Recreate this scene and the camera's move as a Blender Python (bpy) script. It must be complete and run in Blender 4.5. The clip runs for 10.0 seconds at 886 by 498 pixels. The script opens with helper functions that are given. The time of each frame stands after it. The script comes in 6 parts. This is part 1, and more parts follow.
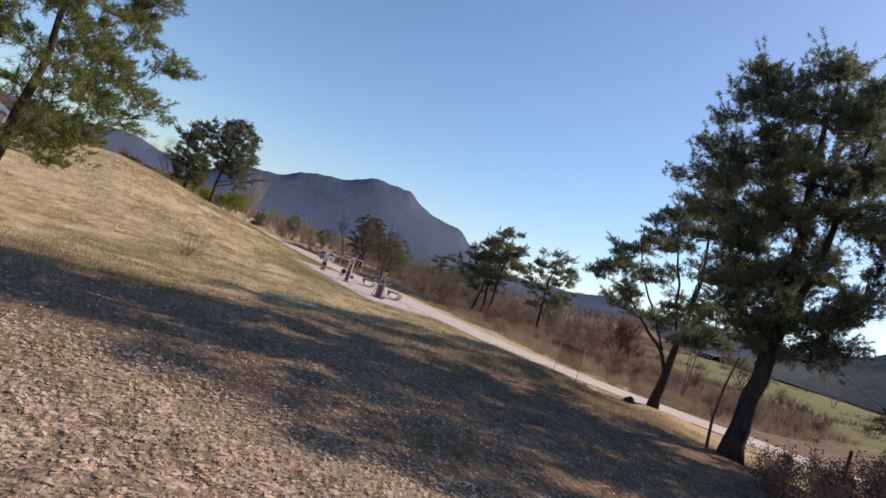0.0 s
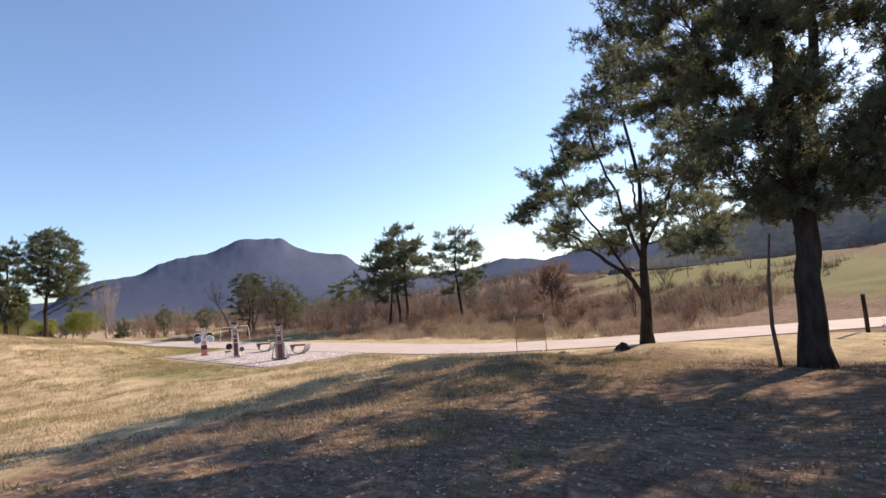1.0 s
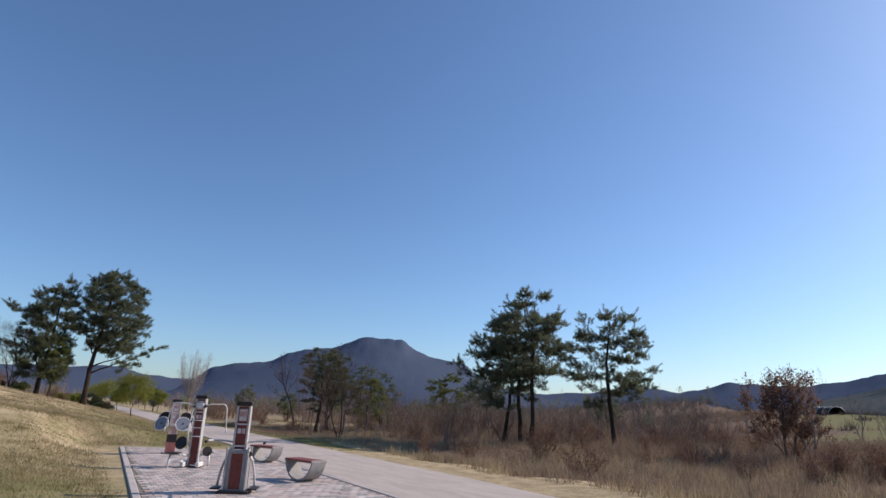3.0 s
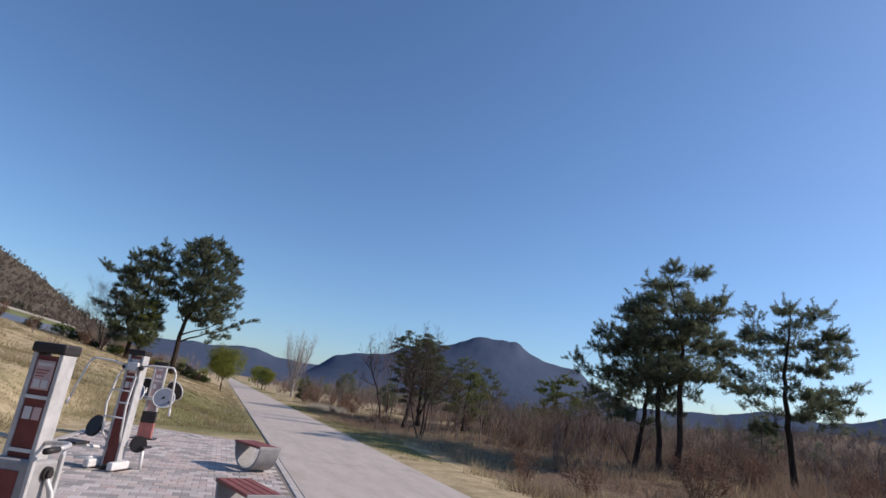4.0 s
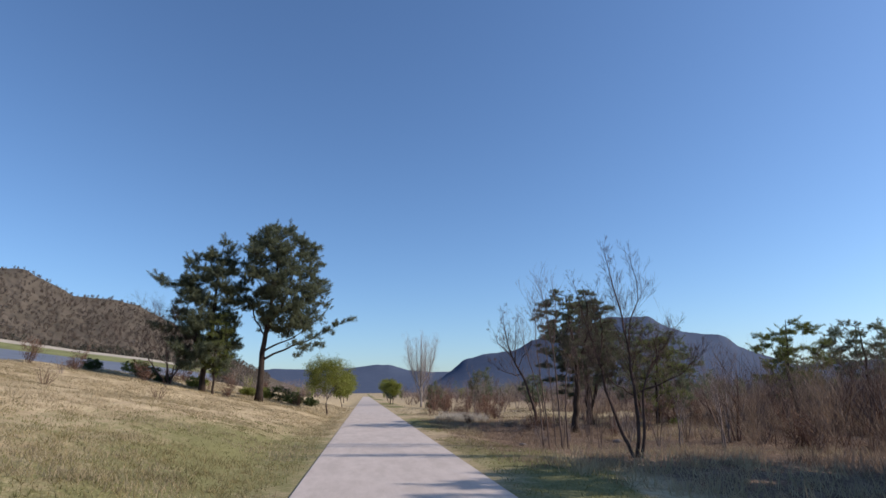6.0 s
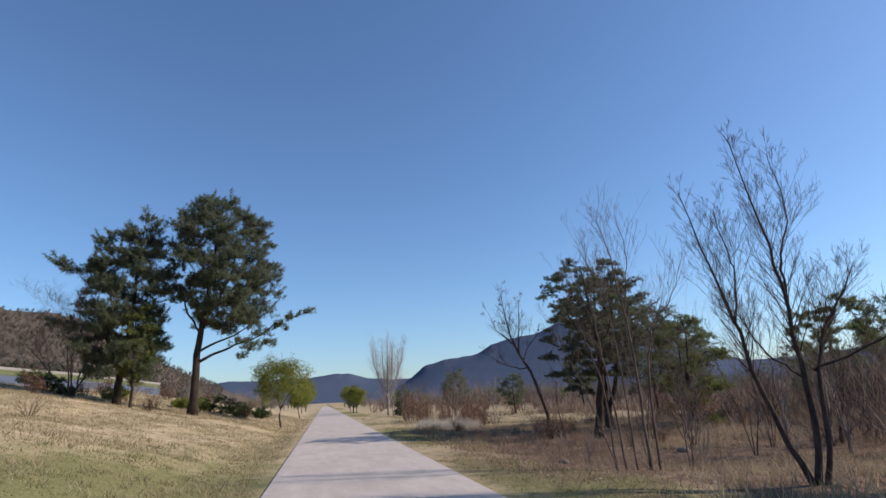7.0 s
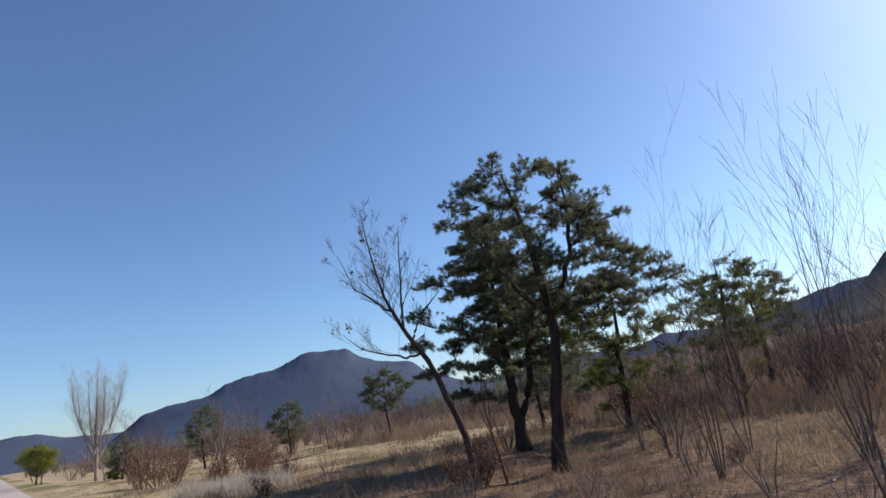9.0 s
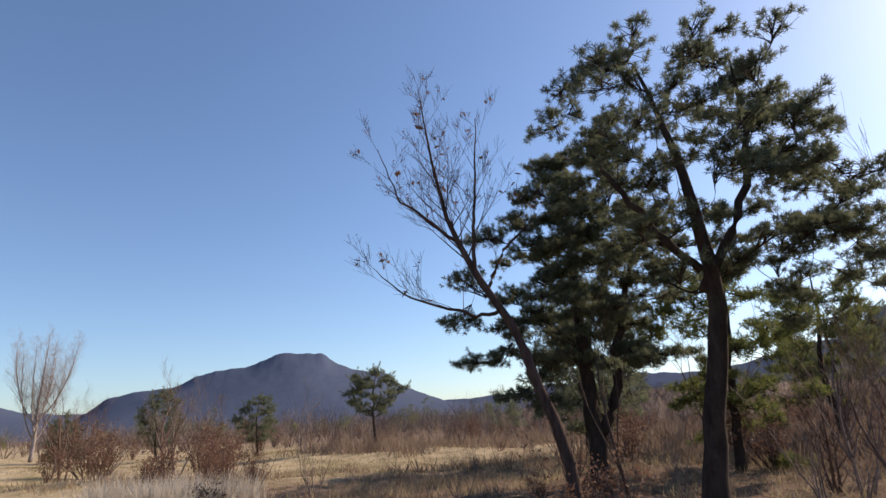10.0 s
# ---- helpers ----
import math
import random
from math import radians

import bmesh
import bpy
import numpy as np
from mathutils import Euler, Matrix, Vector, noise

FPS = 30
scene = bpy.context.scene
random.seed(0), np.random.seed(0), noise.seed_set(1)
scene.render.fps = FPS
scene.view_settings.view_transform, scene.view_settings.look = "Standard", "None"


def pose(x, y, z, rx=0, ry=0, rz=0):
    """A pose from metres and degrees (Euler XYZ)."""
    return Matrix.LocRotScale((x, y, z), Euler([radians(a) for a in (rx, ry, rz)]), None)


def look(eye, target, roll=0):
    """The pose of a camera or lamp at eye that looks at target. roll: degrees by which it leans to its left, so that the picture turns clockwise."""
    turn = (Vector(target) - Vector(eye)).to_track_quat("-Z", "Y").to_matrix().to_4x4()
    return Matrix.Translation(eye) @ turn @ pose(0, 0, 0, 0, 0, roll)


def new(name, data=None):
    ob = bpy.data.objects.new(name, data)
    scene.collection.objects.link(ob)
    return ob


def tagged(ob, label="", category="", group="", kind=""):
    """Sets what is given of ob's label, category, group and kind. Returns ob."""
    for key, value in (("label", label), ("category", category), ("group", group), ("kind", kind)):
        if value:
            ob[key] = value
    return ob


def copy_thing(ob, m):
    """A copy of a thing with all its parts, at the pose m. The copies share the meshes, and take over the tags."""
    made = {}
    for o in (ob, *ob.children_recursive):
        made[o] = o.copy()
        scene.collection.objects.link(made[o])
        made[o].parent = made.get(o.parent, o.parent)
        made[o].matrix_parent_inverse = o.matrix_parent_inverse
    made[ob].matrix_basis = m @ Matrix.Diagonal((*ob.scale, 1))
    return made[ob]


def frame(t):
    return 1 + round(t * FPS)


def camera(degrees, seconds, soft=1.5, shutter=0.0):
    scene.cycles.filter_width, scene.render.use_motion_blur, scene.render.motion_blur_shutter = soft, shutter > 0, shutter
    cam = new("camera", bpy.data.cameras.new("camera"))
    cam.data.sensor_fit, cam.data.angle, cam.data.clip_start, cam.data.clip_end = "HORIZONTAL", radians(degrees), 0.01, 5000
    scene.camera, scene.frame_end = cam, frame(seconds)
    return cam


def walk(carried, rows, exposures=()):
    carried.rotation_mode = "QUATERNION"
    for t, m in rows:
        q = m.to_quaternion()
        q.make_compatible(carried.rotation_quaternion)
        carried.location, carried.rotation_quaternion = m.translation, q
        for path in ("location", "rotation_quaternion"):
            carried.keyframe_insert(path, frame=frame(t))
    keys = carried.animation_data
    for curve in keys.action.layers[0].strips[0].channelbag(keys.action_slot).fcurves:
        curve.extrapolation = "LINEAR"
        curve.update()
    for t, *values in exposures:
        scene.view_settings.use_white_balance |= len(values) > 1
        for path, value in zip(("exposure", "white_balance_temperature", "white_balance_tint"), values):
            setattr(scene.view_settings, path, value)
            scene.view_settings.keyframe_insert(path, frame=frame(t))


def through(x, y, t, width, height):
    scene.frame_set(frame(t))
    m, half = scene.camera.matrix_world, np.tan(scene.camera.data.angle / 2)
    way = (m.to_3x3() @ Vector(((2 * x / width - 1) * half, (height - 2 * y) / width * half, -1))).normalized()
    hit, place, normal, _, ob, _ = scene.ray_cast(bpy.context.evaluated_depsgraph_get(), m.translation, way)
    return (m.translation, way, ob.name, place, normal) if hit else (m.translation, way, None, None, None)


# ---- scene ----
cam = camera(76.0, 10.0)
PATH = [
    (0, (0.735, -2.017, 2.754), (1.809, -0.331, 2.831), 18.7),
    (0.5, (2.114, 0.094, 2.814), (3.369, 1.645, 2.947), 6.8),
    (1, (3.758, 2.629, 2.557), (5.130, 4.076, 2.710), -5.0),
    (1.5, (5.728, 5.604, 2.328), (7.046, 7.087, 2.585), -1.2),
    (2, (8.192, 8.686, 2.056), (9.478, 10.180, 2.396), 0.2),
    (2.5, (10.904, 12.390, 1.802), (12.091, 13.922, 2.297), 1.1),
    (2.7, (12.113, 13.797, 1.779), (13.220, 15.377, 2.306), 1.4),
    (3.8, (17.461, 21.290, 1.597), (18.194, 23.073, 2.133), 6.5),
    (4, (18.149, 22.583, 1.719), (18.774, 24.410, 2.241), 7.7),
    (4.2, (18.911, 23.914, 1.775), (19.376, 25.789, 2.293), 9.2),
    (4.5, (19.905, 25.829, 1.905), (20.202, 27.739, 2.417), 9.4),
    (5, (20.828, 29.192, 1.890), (21.020, 31.119, 2.389), 7.5),
    (6.3, (20.860, 37.807, 1.380), (21.150, 39.722, 1.877), -2.1),
    (6.5, (20.795, 39.138, 1.295), (21.090, 41.050, 1.804), -2.3),
    (7, (20.700, 42.560, 1.388), (21.107, 44.451, 1.897), -2.8),
    (7.5, (20.569, 45.679, 1.493), (21.227, 47.501, 1.991), -2.3),
    (8, (20.511, 48.614, 1.553), (21.423, 50.319, 2.065), -2.7),
    (8.5, (21.120, 51.996, 1.644), (22.312, 53.532, 2.113), -11.4),
    (9, (21.695, 55.036, 1.285), (22.909, 56.535, 1.815), -9.0),
    (9.5, (22.714, 57.631, 1.113), (23.940, 59.117, 1.648), -4.9),
    (10, (23.552, 60.051, 1.113), (24.791, 61.509, 1.694), -3.0),
]
# seconds, stops, kelvin, tint
EXPOSURES = [(0, 0.29, 7200, 17), (0.5, 0.48, 7450, 19), (1, 0.70, 7500, 20), (1.5, 0.45, 7100, 18), (2, 0.3, 7000, 17), (2.5, 0.1, 6700, 16), (4, -0.05, 6300, 14), (6.5, 0.1, 6350, 14), (8, 0.1, 6450, 14), (9, 0.12, 6550, 15), (10, 0.33, 7250, 19)]
walk(cam, [(t, look(eye, target, roll)) for t, eye, target, roll in PATH], EXPOSURES)

# ---- world, sun ----
SUN_AZ, SUN_EL = 101.0, 32.0          # clockwise from +y, and above the horizon
sun_way = Vector((math.sin(radians(SUN_AZ)) * math.cos(radians(SUN_EL)), math.cos(radians(SUN_AZ)) * math.cos(radians(SUN_EL)), math.sin(radians(SUN_EL))))
world = bpy.data.worlds.new("world")
scene.world = world
world.use_nodes = True
wn = world.node_tree
sky = wn.nodes.new("ShaderNodeTexSky")
sky.sky_type = "NISHITA"
sky.sun_disc = False
sky.sun_elevation, sky.sun_rotation = radians(SUN_EL), radians(SUN_AZ)
sky.air_density, sky.dust_density, sky.ozone_density = 1.0, 0.6, 6.0
wn.nodes["Background"].inputs["Strength"].default_value = 0.146
clear_air = wn.nodes.new("ShaderNodeMix")
clear_air.data_type, clear_air.blend_type = "RGBA", "MULTIPLY"
clear_air.inputs[0].default_value = 1.0
clear_air.inputs[7].default_value = (0.94, 0.985, 0.98, 1)
wn.links.new(sky.outputs["Color"], clear_air.inputs[6])
wn.links.new(clear_air.outputs[2], wn.nodes["Background"].inputs["Color"])
sun = new("sun", bpy.data.lights.new("sun", "SUN"))
sun.data.energy, sun.data.angle, sun.data.color = 4.8, radians(0.55), (1.0, 0.87, 0.73)
sun.matrix_world = look(tuple(sun_way * 80), (0, 0, 0))


# ---- materials ----
class Nodes:
    """A small helper to write node materials."""

    def __init__(self, name, rough=0.9, metal=0.0, spec=0.3):
        self.mat = bpy.data.materials.new(name)
        self.mat.use_nodes = True
        self.tree = self.mat.node_tree
        self.bsdf = self.tree.nodes["Principled BSDF"]
        self.bsdf.inputs["Roughness"].default_value = rough
        self.bsdf.inputs["Metallic"].default_value = metal
        self.bsdf.inputs["Specular IOR Level"].default_value = spec
        self.place = self.node("ShaderNodeNewGeometry").outputs["Position"]

    def node(self, kind, **values):
        n = self.tree.nodes.new(kind)
        for key, value in values.items():
            n.inputs[key].default_value = value
        return n

    def link(self, a, b):
        self.tree.links.new(a, b)

    def noise(self, scale, detail=4.0, rough=0.6, vec=None, stretch=None):
        n = self.node("ShaderNodeTexNoise", Scale=scale, Detail=detail, Roughness=rough)
        src = vec or self.place
        if stretch:
            m = self.node("ShaderNodeMapping")
            m.inputs["Scale"].default_value = stretch
            self.link(src, m.inputs["Vector"])
            src = m.outputs["Vector"]
        self.link(src, n.inputs["Vector"])
        return n.outputs["Fac"]

    def ramp(self, fac, *stops):
        n = self.node("ShaderNodeValToRGB")
        e = n.color_ramp.elements
        while len(e) < len(stops):
            e.new(0.5)
        for el, (at, col) in zip(e, stops):
            el.position, el.color = at, (*col, 1)
        self.link(fac, n.inputs["Fac"])
        return n.outputs["Color"]

    def mix(self, fac, a, b, mode="MIX"):
        n = self.node("ShaderNodeMix")
        n.data_type, n.blend_type = "RGBA", mode
        for src, slot in ((fac, 0), (a, 6), (b, 7)):
            if isinstance(src, (int, float)):
                n.inputs[slot].default_value = src
            elif isinstance(src, tuple):
                n.inputs[slot].default_value = (*src, 1)
            else:
                self.link(src, n.inputs[slot])
        return n.outputs[2]

    def bump(self, height, strength=0.5, distance=0.02):
        n = self.node("ShaderNodeBump", Strength=strength, Distance=distance)
        self.link(height, n.inputs["Height"])
        self.link(n.outputs["Normal"], self.bsdf.inputs["Normal"])

    def colour(self, src):
        if isinstance(src, tuple):
            self.bsdf.inputs["Base Color"].default_value = (*src, 1)
        else:
            self.link(src, self.bsdf.inputs["Base Color"])
        return self.mat

    def glow_through(self, amount):
        self.bsdf.inputs["Transmission Weight"].default_value = 0
        self.bsdf.inputs["Subsurface Weight"].default_value = 0
        t = self.node("ShaderNodeBsdfTranslucent")
        base = self.bsdf.inputs["Base Color"].links
        if base:
            self.link(base[0].from_socket, t.inputs["Color"])
        else:
            t.inputs["Color"].default_value = self.bsdf.inputs["Base Color"].default_value
        m = self.node("ShaderNodeMixShader", Fac=amount)
        self.link(self.bsdf.outputs[0], m.inputs[1])
        self.link(t.outputs[0], m.inputs[2])
        self.link(m.outputs[0], self.tree.nodes["Material Output"].inputs["Surface"])


def plain(name, col, rough=0.6, metal=0.0, wear=0.25, scale=9.0):
    """A painted or moulded surface with slight dirt and fading."""
    n = Nodes(name, rough, metal)
    dark = tuple(c * (1 - wear) for c in col)
    light = tuple(min(1, c * (1 + wear * 0.6)) for c in col)
    n.colour(n.ramp(n.noise(scale, 6), (0.3, dark), (0.55, col), (0.75, light)))
    n.bump(n.noise(scale * 6, 3), 0.15, 0.004)
    return n.mat


def foliage(name, dark, mid, light, through, scale=1.6):
    n = Nodes(name, 0.75, 0.0, 0.15)
    a = n.ramp(n.noise(scale, 5, 0.7), (0.3, dark), (0.5, mid), (0.72, light))
    n.colour(n.mix(0.35, a, n.ramp(n.noise(scale * 9, 2), (0.3, dark), (0.7, light))))
    n.glow_through(through)
    return n.mat


def bark(name, dark, light, scale=6.0):
    n = Nodes(name, 0.95, 0.0, 0.1)
    f = n.noise(scale, 6, 0.7, stretch=(1, 1, 0.3))
    n.colour(n.ramp(f, (0.3, dark), (0.7, light)))
    n.bump(f, 0.9, 0.03)
    return n.mat


def make_ground():
    """Dry turf, green turf, leaf litter and brush soil, told apart by the 'cover' layer of the mesh; brush soil also
    carries the knoll's shade.
    """
    n = Nodes("ground_cover", 1.0, 0.0, 0.05)
    cover = n.node("ShaderNodeVertexColor")
    cover.layer_name = "cover"
    split = n.node("ShaderNodeSeparateColor")
    n.link(cover.outputs["Color"], split.inputs["Color"])
    fine, mid, big = n.noise(17, 6, 0.75), n.noise(3.2, 5, 0.65), n.noise(0.35, 5, 0.6)
    streak = n.noise(9, 5, 0.7, stretch=(1, 0.4, 1))
    straw = n.mix(0.5, n.ramp(fine, (0.3, (0.27, 0.19, 0.11)), (0.55, (0.50, 0.40, 0.26)), (0.75, (0.70, 0.60, 0.425))), n.ramp(mid, (0.32, (0.27, 0.21, 0.115)), (0.5, (0.455, 0.375, 0.225)), (0.68, (0.61, 0.52, 0.33))))
    straw = n.mix(n.ramp(n.noise(1.1, 6, 0.7), (0.42, (0, 0, 0)), (0.62, (0.75, 0.75, 0.75))), straw, n.ramp(fine, (0.35, (0.11, 0.08, 0.045)), (0.5, (0.24, 0.19, 0.105)), (0.68, (0.42, 0.34, 0.21))))
    green = n.ramp(fine, (0.3, (0.105, 0.102, 0.043)), (0.55, (0.205, 0.197, 0.088)), (0.75, (0.33, 0.31, 0.155)))
    litter = n.mix(0.6, n.ramp(n.noise(10, 5, 0.7), (0.36, (0.03, 0.022, 0.018)), (0.5, (0.25, 0.18, 0.133)), (0.64, (0.80, 0.63, 0.49))), n.ramp(n.mix(0.5, streak, mid), (0.38, (0.035, 0.025, 0.02)), (0.5, (0.22, 0.16, 0.118)), (0.62, (0.80, 0.64, 0.50))))
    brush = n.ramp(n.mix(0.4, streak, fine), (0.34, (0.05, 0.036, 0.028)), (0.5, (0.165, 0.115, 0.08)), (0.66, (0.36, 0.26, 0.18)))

    def weight(channel, soft):
        add = n.node("ShaderNodeMath")
        add.operation = "ADD"
        n.link(split.outputs[channel], add.inputs[0])
        lift = n.node("ShaderNodeMapRange", **{"From Min": 0.3, "From Max": 0.7, "To Min": -soft, "To Max": soft})
        n.link(n.mix(0.5, mid, big), lift.inputs["Value"])
        n.link(lift.outputs["Result"], add.inputs[1])
        cut = n.node("ShaderNodeMapRange", **{"From Min": 0.3, "From Max": 0.7})
        n.link(add.outputs[0], cut.inputs["Value"])
        return cut.outputs["Result"]

    c = n.mix(weight(0, 0.35), straw, green)
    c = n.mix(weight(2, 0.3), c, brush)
    c = n.mix(weight(1, 0.3), c, litter)
    n.colour(c)
    n.bump(n.mix(0.55, fine, mid), 0.4, 0.05)
    return n.mat


def make_concrete():
    n = Nodes("pale_concrete", 0.85, 0.0, 0.2)
    a = n.ramp(n.noise(0.5, 6, 0.65), (0.3, (0.43, 0.375, 0.325)), (0.7, (0.53, 0.465, 0.41)))
    b = n.ramp(n.noise(40, 4, 0.7), (0.3, (0.36, 0.31, 0.27)), (0.7, (0.57, 0.50, 0.445)))
    worn = n.ramp(n.noise(1.7, 7, 0.7, stretch=(1.5, 0.35, 1)), (0.40, (0.35, 0.30, 0.255)), (0.54, (0.49, 0.43, 0.38)), (0.68, (0.60, 0.53, 0.47)))
    n.colour(n.mix(0.35, n.mix(0.4, a, b), worn))
    n.bump(n.noise(60, 3), 0.25, 0.004)
    return n.mat


def make_paver():
    n = Nodes("paver_stone", 0.9, 0.0, 0.2)
    info = n.node("ShaderNodeObjectInfo").outputs["Random"]
    isl = n.node("ShaderNodeNewGeometry").outputs["Random Per Island"]
    pick = n.node("ShaderNodeMath")
    pick.operation = "ADD"
    n.link(info, pick.inputs[0])
    n.link(isl, pick.inputs[1])
    wrap = n.node("ShaderNodeMath")
    wrap.operation = "FRACT"
    n.link(pick.outputs[0], wrap.inputs[0])
    col = n.ramp(wrap.outputs[0], (0.0, (0.24, 0.22, 0.21)), (0.3, (0.37, 0.33, 0.305)), (0.5, (0.58, 0.52, 0.48)), (0.75, (0.47, 0.345, 0.305)), (1.0, (0.68, 0.62, 0.58)))
    n.colour(n.mix(0.3, col, n.ramp(n.noise(30, 5, 0.7), (0.3, (0.27, 0.25, 0.235)), (0.7, (0.56, 0.53, 0.50)))))
    n.bump(n.noise(70, 3), 0.3, 0.004)
    return n.mat


def make_forest(name, a, b, c, scale):
    n = Nodes(name, 1.0, 0.0, 0.0)
    col = n.ramp(n.noise(scale, 8, 0.7), (0.32, a), (0.5, b), (0.68, c))
    n.colour(n.mix(0.45, col, n.ramp(n.noise(scale * 9, 5, 0.75), (0.36, a), (0.64, c))))
    n.bump(n.noise(scale * 7, 5, 0.75), 0.2, 5.0)
    return n.mat


M_GROUND, M_CONCRETE, M_PAVER = make_ground(), make_concrete(), make_paver()
M_KERB = plain("kerb_stone", (0.50, 0.455, 0.415), 0.85)
M_JOINT = plain("sandy_joint", (0.22, 0.19, 0.16), 1.0)
M_NEEDLE = foliage("pine_needles", (0.072, 0.087, 0.056), (0.138, 0.163, 0.098), (0.235, 0.258, 0.160), 0.55)
# Lighter, yellower needles for sunlit pines; the sunlight is in the colour.
M_NEEDLE_WARM = foliage("sunlit_pine_needles", (0.075, 0.095, 0.03), (0.155, 0.185, 0.058), (0.26, 0.285, 0.10), 0.45)
M_BARK = bark("pine_bark", (0.018, 0.014, 0.012), (0.082, 0.062, 0.049))
M_TWIG = bark("bare_twig", (0.035, 0.025, 0.022), (0.13, 0.09, 0.075), 9)
M_REDTWIG = bark("reddish_stem", (0.078, 0.048, 0.037), (0.225, 0.15, 0.115), 9)
M_PALETWIG = bark("pale_twig", (0.12, 0.095, 0.085), (0.34, 0.28, 0.245), 9)
M_POPLAR = bark("poplar_bark", (0.18, 0.155, 0.14), (0.44, 0.385, 0.35), 9)
M_MIDTWIG = bark("brown_twig", (0.07, 0.05, 0.043), (0.22, 0.165, 0.14), 9)
M_WILLOW = foliage("young_willow_leaves", (0.11, 0.13, 0.026), (0.21, 0.23, 0.05), (0.32, 0.33, 0.09), 0.45)
M_DRYLEAF = foliage("dry_red_leaves", (0.12, 0.066, 0.045), (0.23, 0.138, 0.095), (0.35, 0.232, 0.168), 0.38)
M_RUSSET = foliage("russet_leaves", (0.095, 0.053, 0.037), (0.185, 0.108, 0.075), (0.30, 0.19, 0.137), 0.35)
M_STRAW = foliage("straw", (0.24, 0.19, 0.104), (0.385, 0.316, 0.19), (0.54, 0.463, 0.305), 0.4, 0.7)
M_BLEACHED = foliage("bleached_grass", (0.36, 0.32, 0.25), (0.50, 0.455, 0.375), (0.66, 0.61, 0.52), 0.4, 0.7)
M_RUST_STRAW = foliage("rusty_straw", (0.14, 0.096, 0.066), (0.26, 0.19, 0.132), (0.40, 0.31, 0.225), 0.32, 0.5)
M_DRYLITTER = foliage("withered_stalks", (0.05, 0.034, 0.024), (0.135, 0.097, 0.067), (0.28, 0.215, 0.15), 0.25, 2.0)
M_GREENBLADE = foliage("green_grass", (0.11, 0.112, 0.04), (0.205, 0.20, 0.078), (0.33, 0.305, 0.14), 0.35, 0.7)
M_OLIVE = foliage("olive_grass", (0.15, 0.125, 0.055), (0.275, 0.23, 0.11), (0.42, 0.35, 0.185), 0.35, 0.7)
M_EVERGREEN = foliage("evergreen_shrub_leaves", (0.02, 0.035, 0.012), (0.05, 0.075, 0.025), (0.10, 0.13, 0.05), 0.25)
M_LITTER = foliage("fallen_leaf", (0.16, 0.11, 0.08), (0.50, 0.385, 0.285), (0.80, 0.66, 0.53), 0.2, 3.0)
# Distance haze is put into this blue-grey base colour.
M_MOUNTAIN = make_forest("hazed_mountain_forest", (0.062, 0.083, 0.128), (0.071, 0.093, 0.140), (0.083, 0.104, 0.150), 0.03)
M_HILL = make_forest("hill_forest", (0.078, 0.07, 0.053), (0.108, 0.092, 0.072), (0.14, 0.117, 0.094), 0.02)
M_HILLTWIG = foliage("hill_branches", (0.12, 0.098, 0.075), (0.17, 0.138, 0.108), (0.22, 0.18, 0.144), 0.5, 0.1)
M_DARKPINE = foliage("hill_pines", (0.08, 0.08, 0.058), (0.11, 0.106, 0.078), (0.145, 0.138, 0.104), 0.5, 0.1)
# Pine colour greyed and lightened to carry the distance haze.
M_DARKHILL = make_forest("hazed_pine_hill_forest", (0.05, 0.062, 0.066), (0.085, 0.098, 0.10), (0.13, 0.138, 0.13), 0.02)


# ---- mesh helpers ----
def link_mesh(name, me, mat, parent=None, label="", smooth=False):
    me.materials.append(mat)
    if smooth:
        me.polygons.foreach_set("use_smooth", [True] * len(me.polygons))
    ob = new(name, me)
    ob.parent = parent
    if label:
        ob["label"] = label
    return ob


def part(name, bm, material, parent=None, label="", smooth=False):
    """Links a bmesh as one mesh object under a thing or a part."""
    me = bpy.data.meshes.new(name)
    bm.to_mesh(me)
    bm.free()
    return link_mesh(name, me, material, parent, label, smooth)


def soup(name, corners, material, parent=None, label=""):
    """One mesh of loose triangles or quads from an array (n, 3 or 4, 3)."""
    n, k = corners.shape[:2]
    me = bpy.data.meshes.new(name)
    me.vertices.add(n * k)
    me.vertices.foreach_set("co", corners.astype(np.float32).ravel())
    me.loops.add(n * k)
    me.loops.foreach_set("vertex_index", np.arange(n * k, dtype=np.int32))
    me.polygons.add(n)
    me.polygons.foreach_set("loop_start", np.arange(0, n * k, k, dtype=np.int32))
    me.update(calc_edges=True)
    return link_mesh(name, me, material, parent, label)


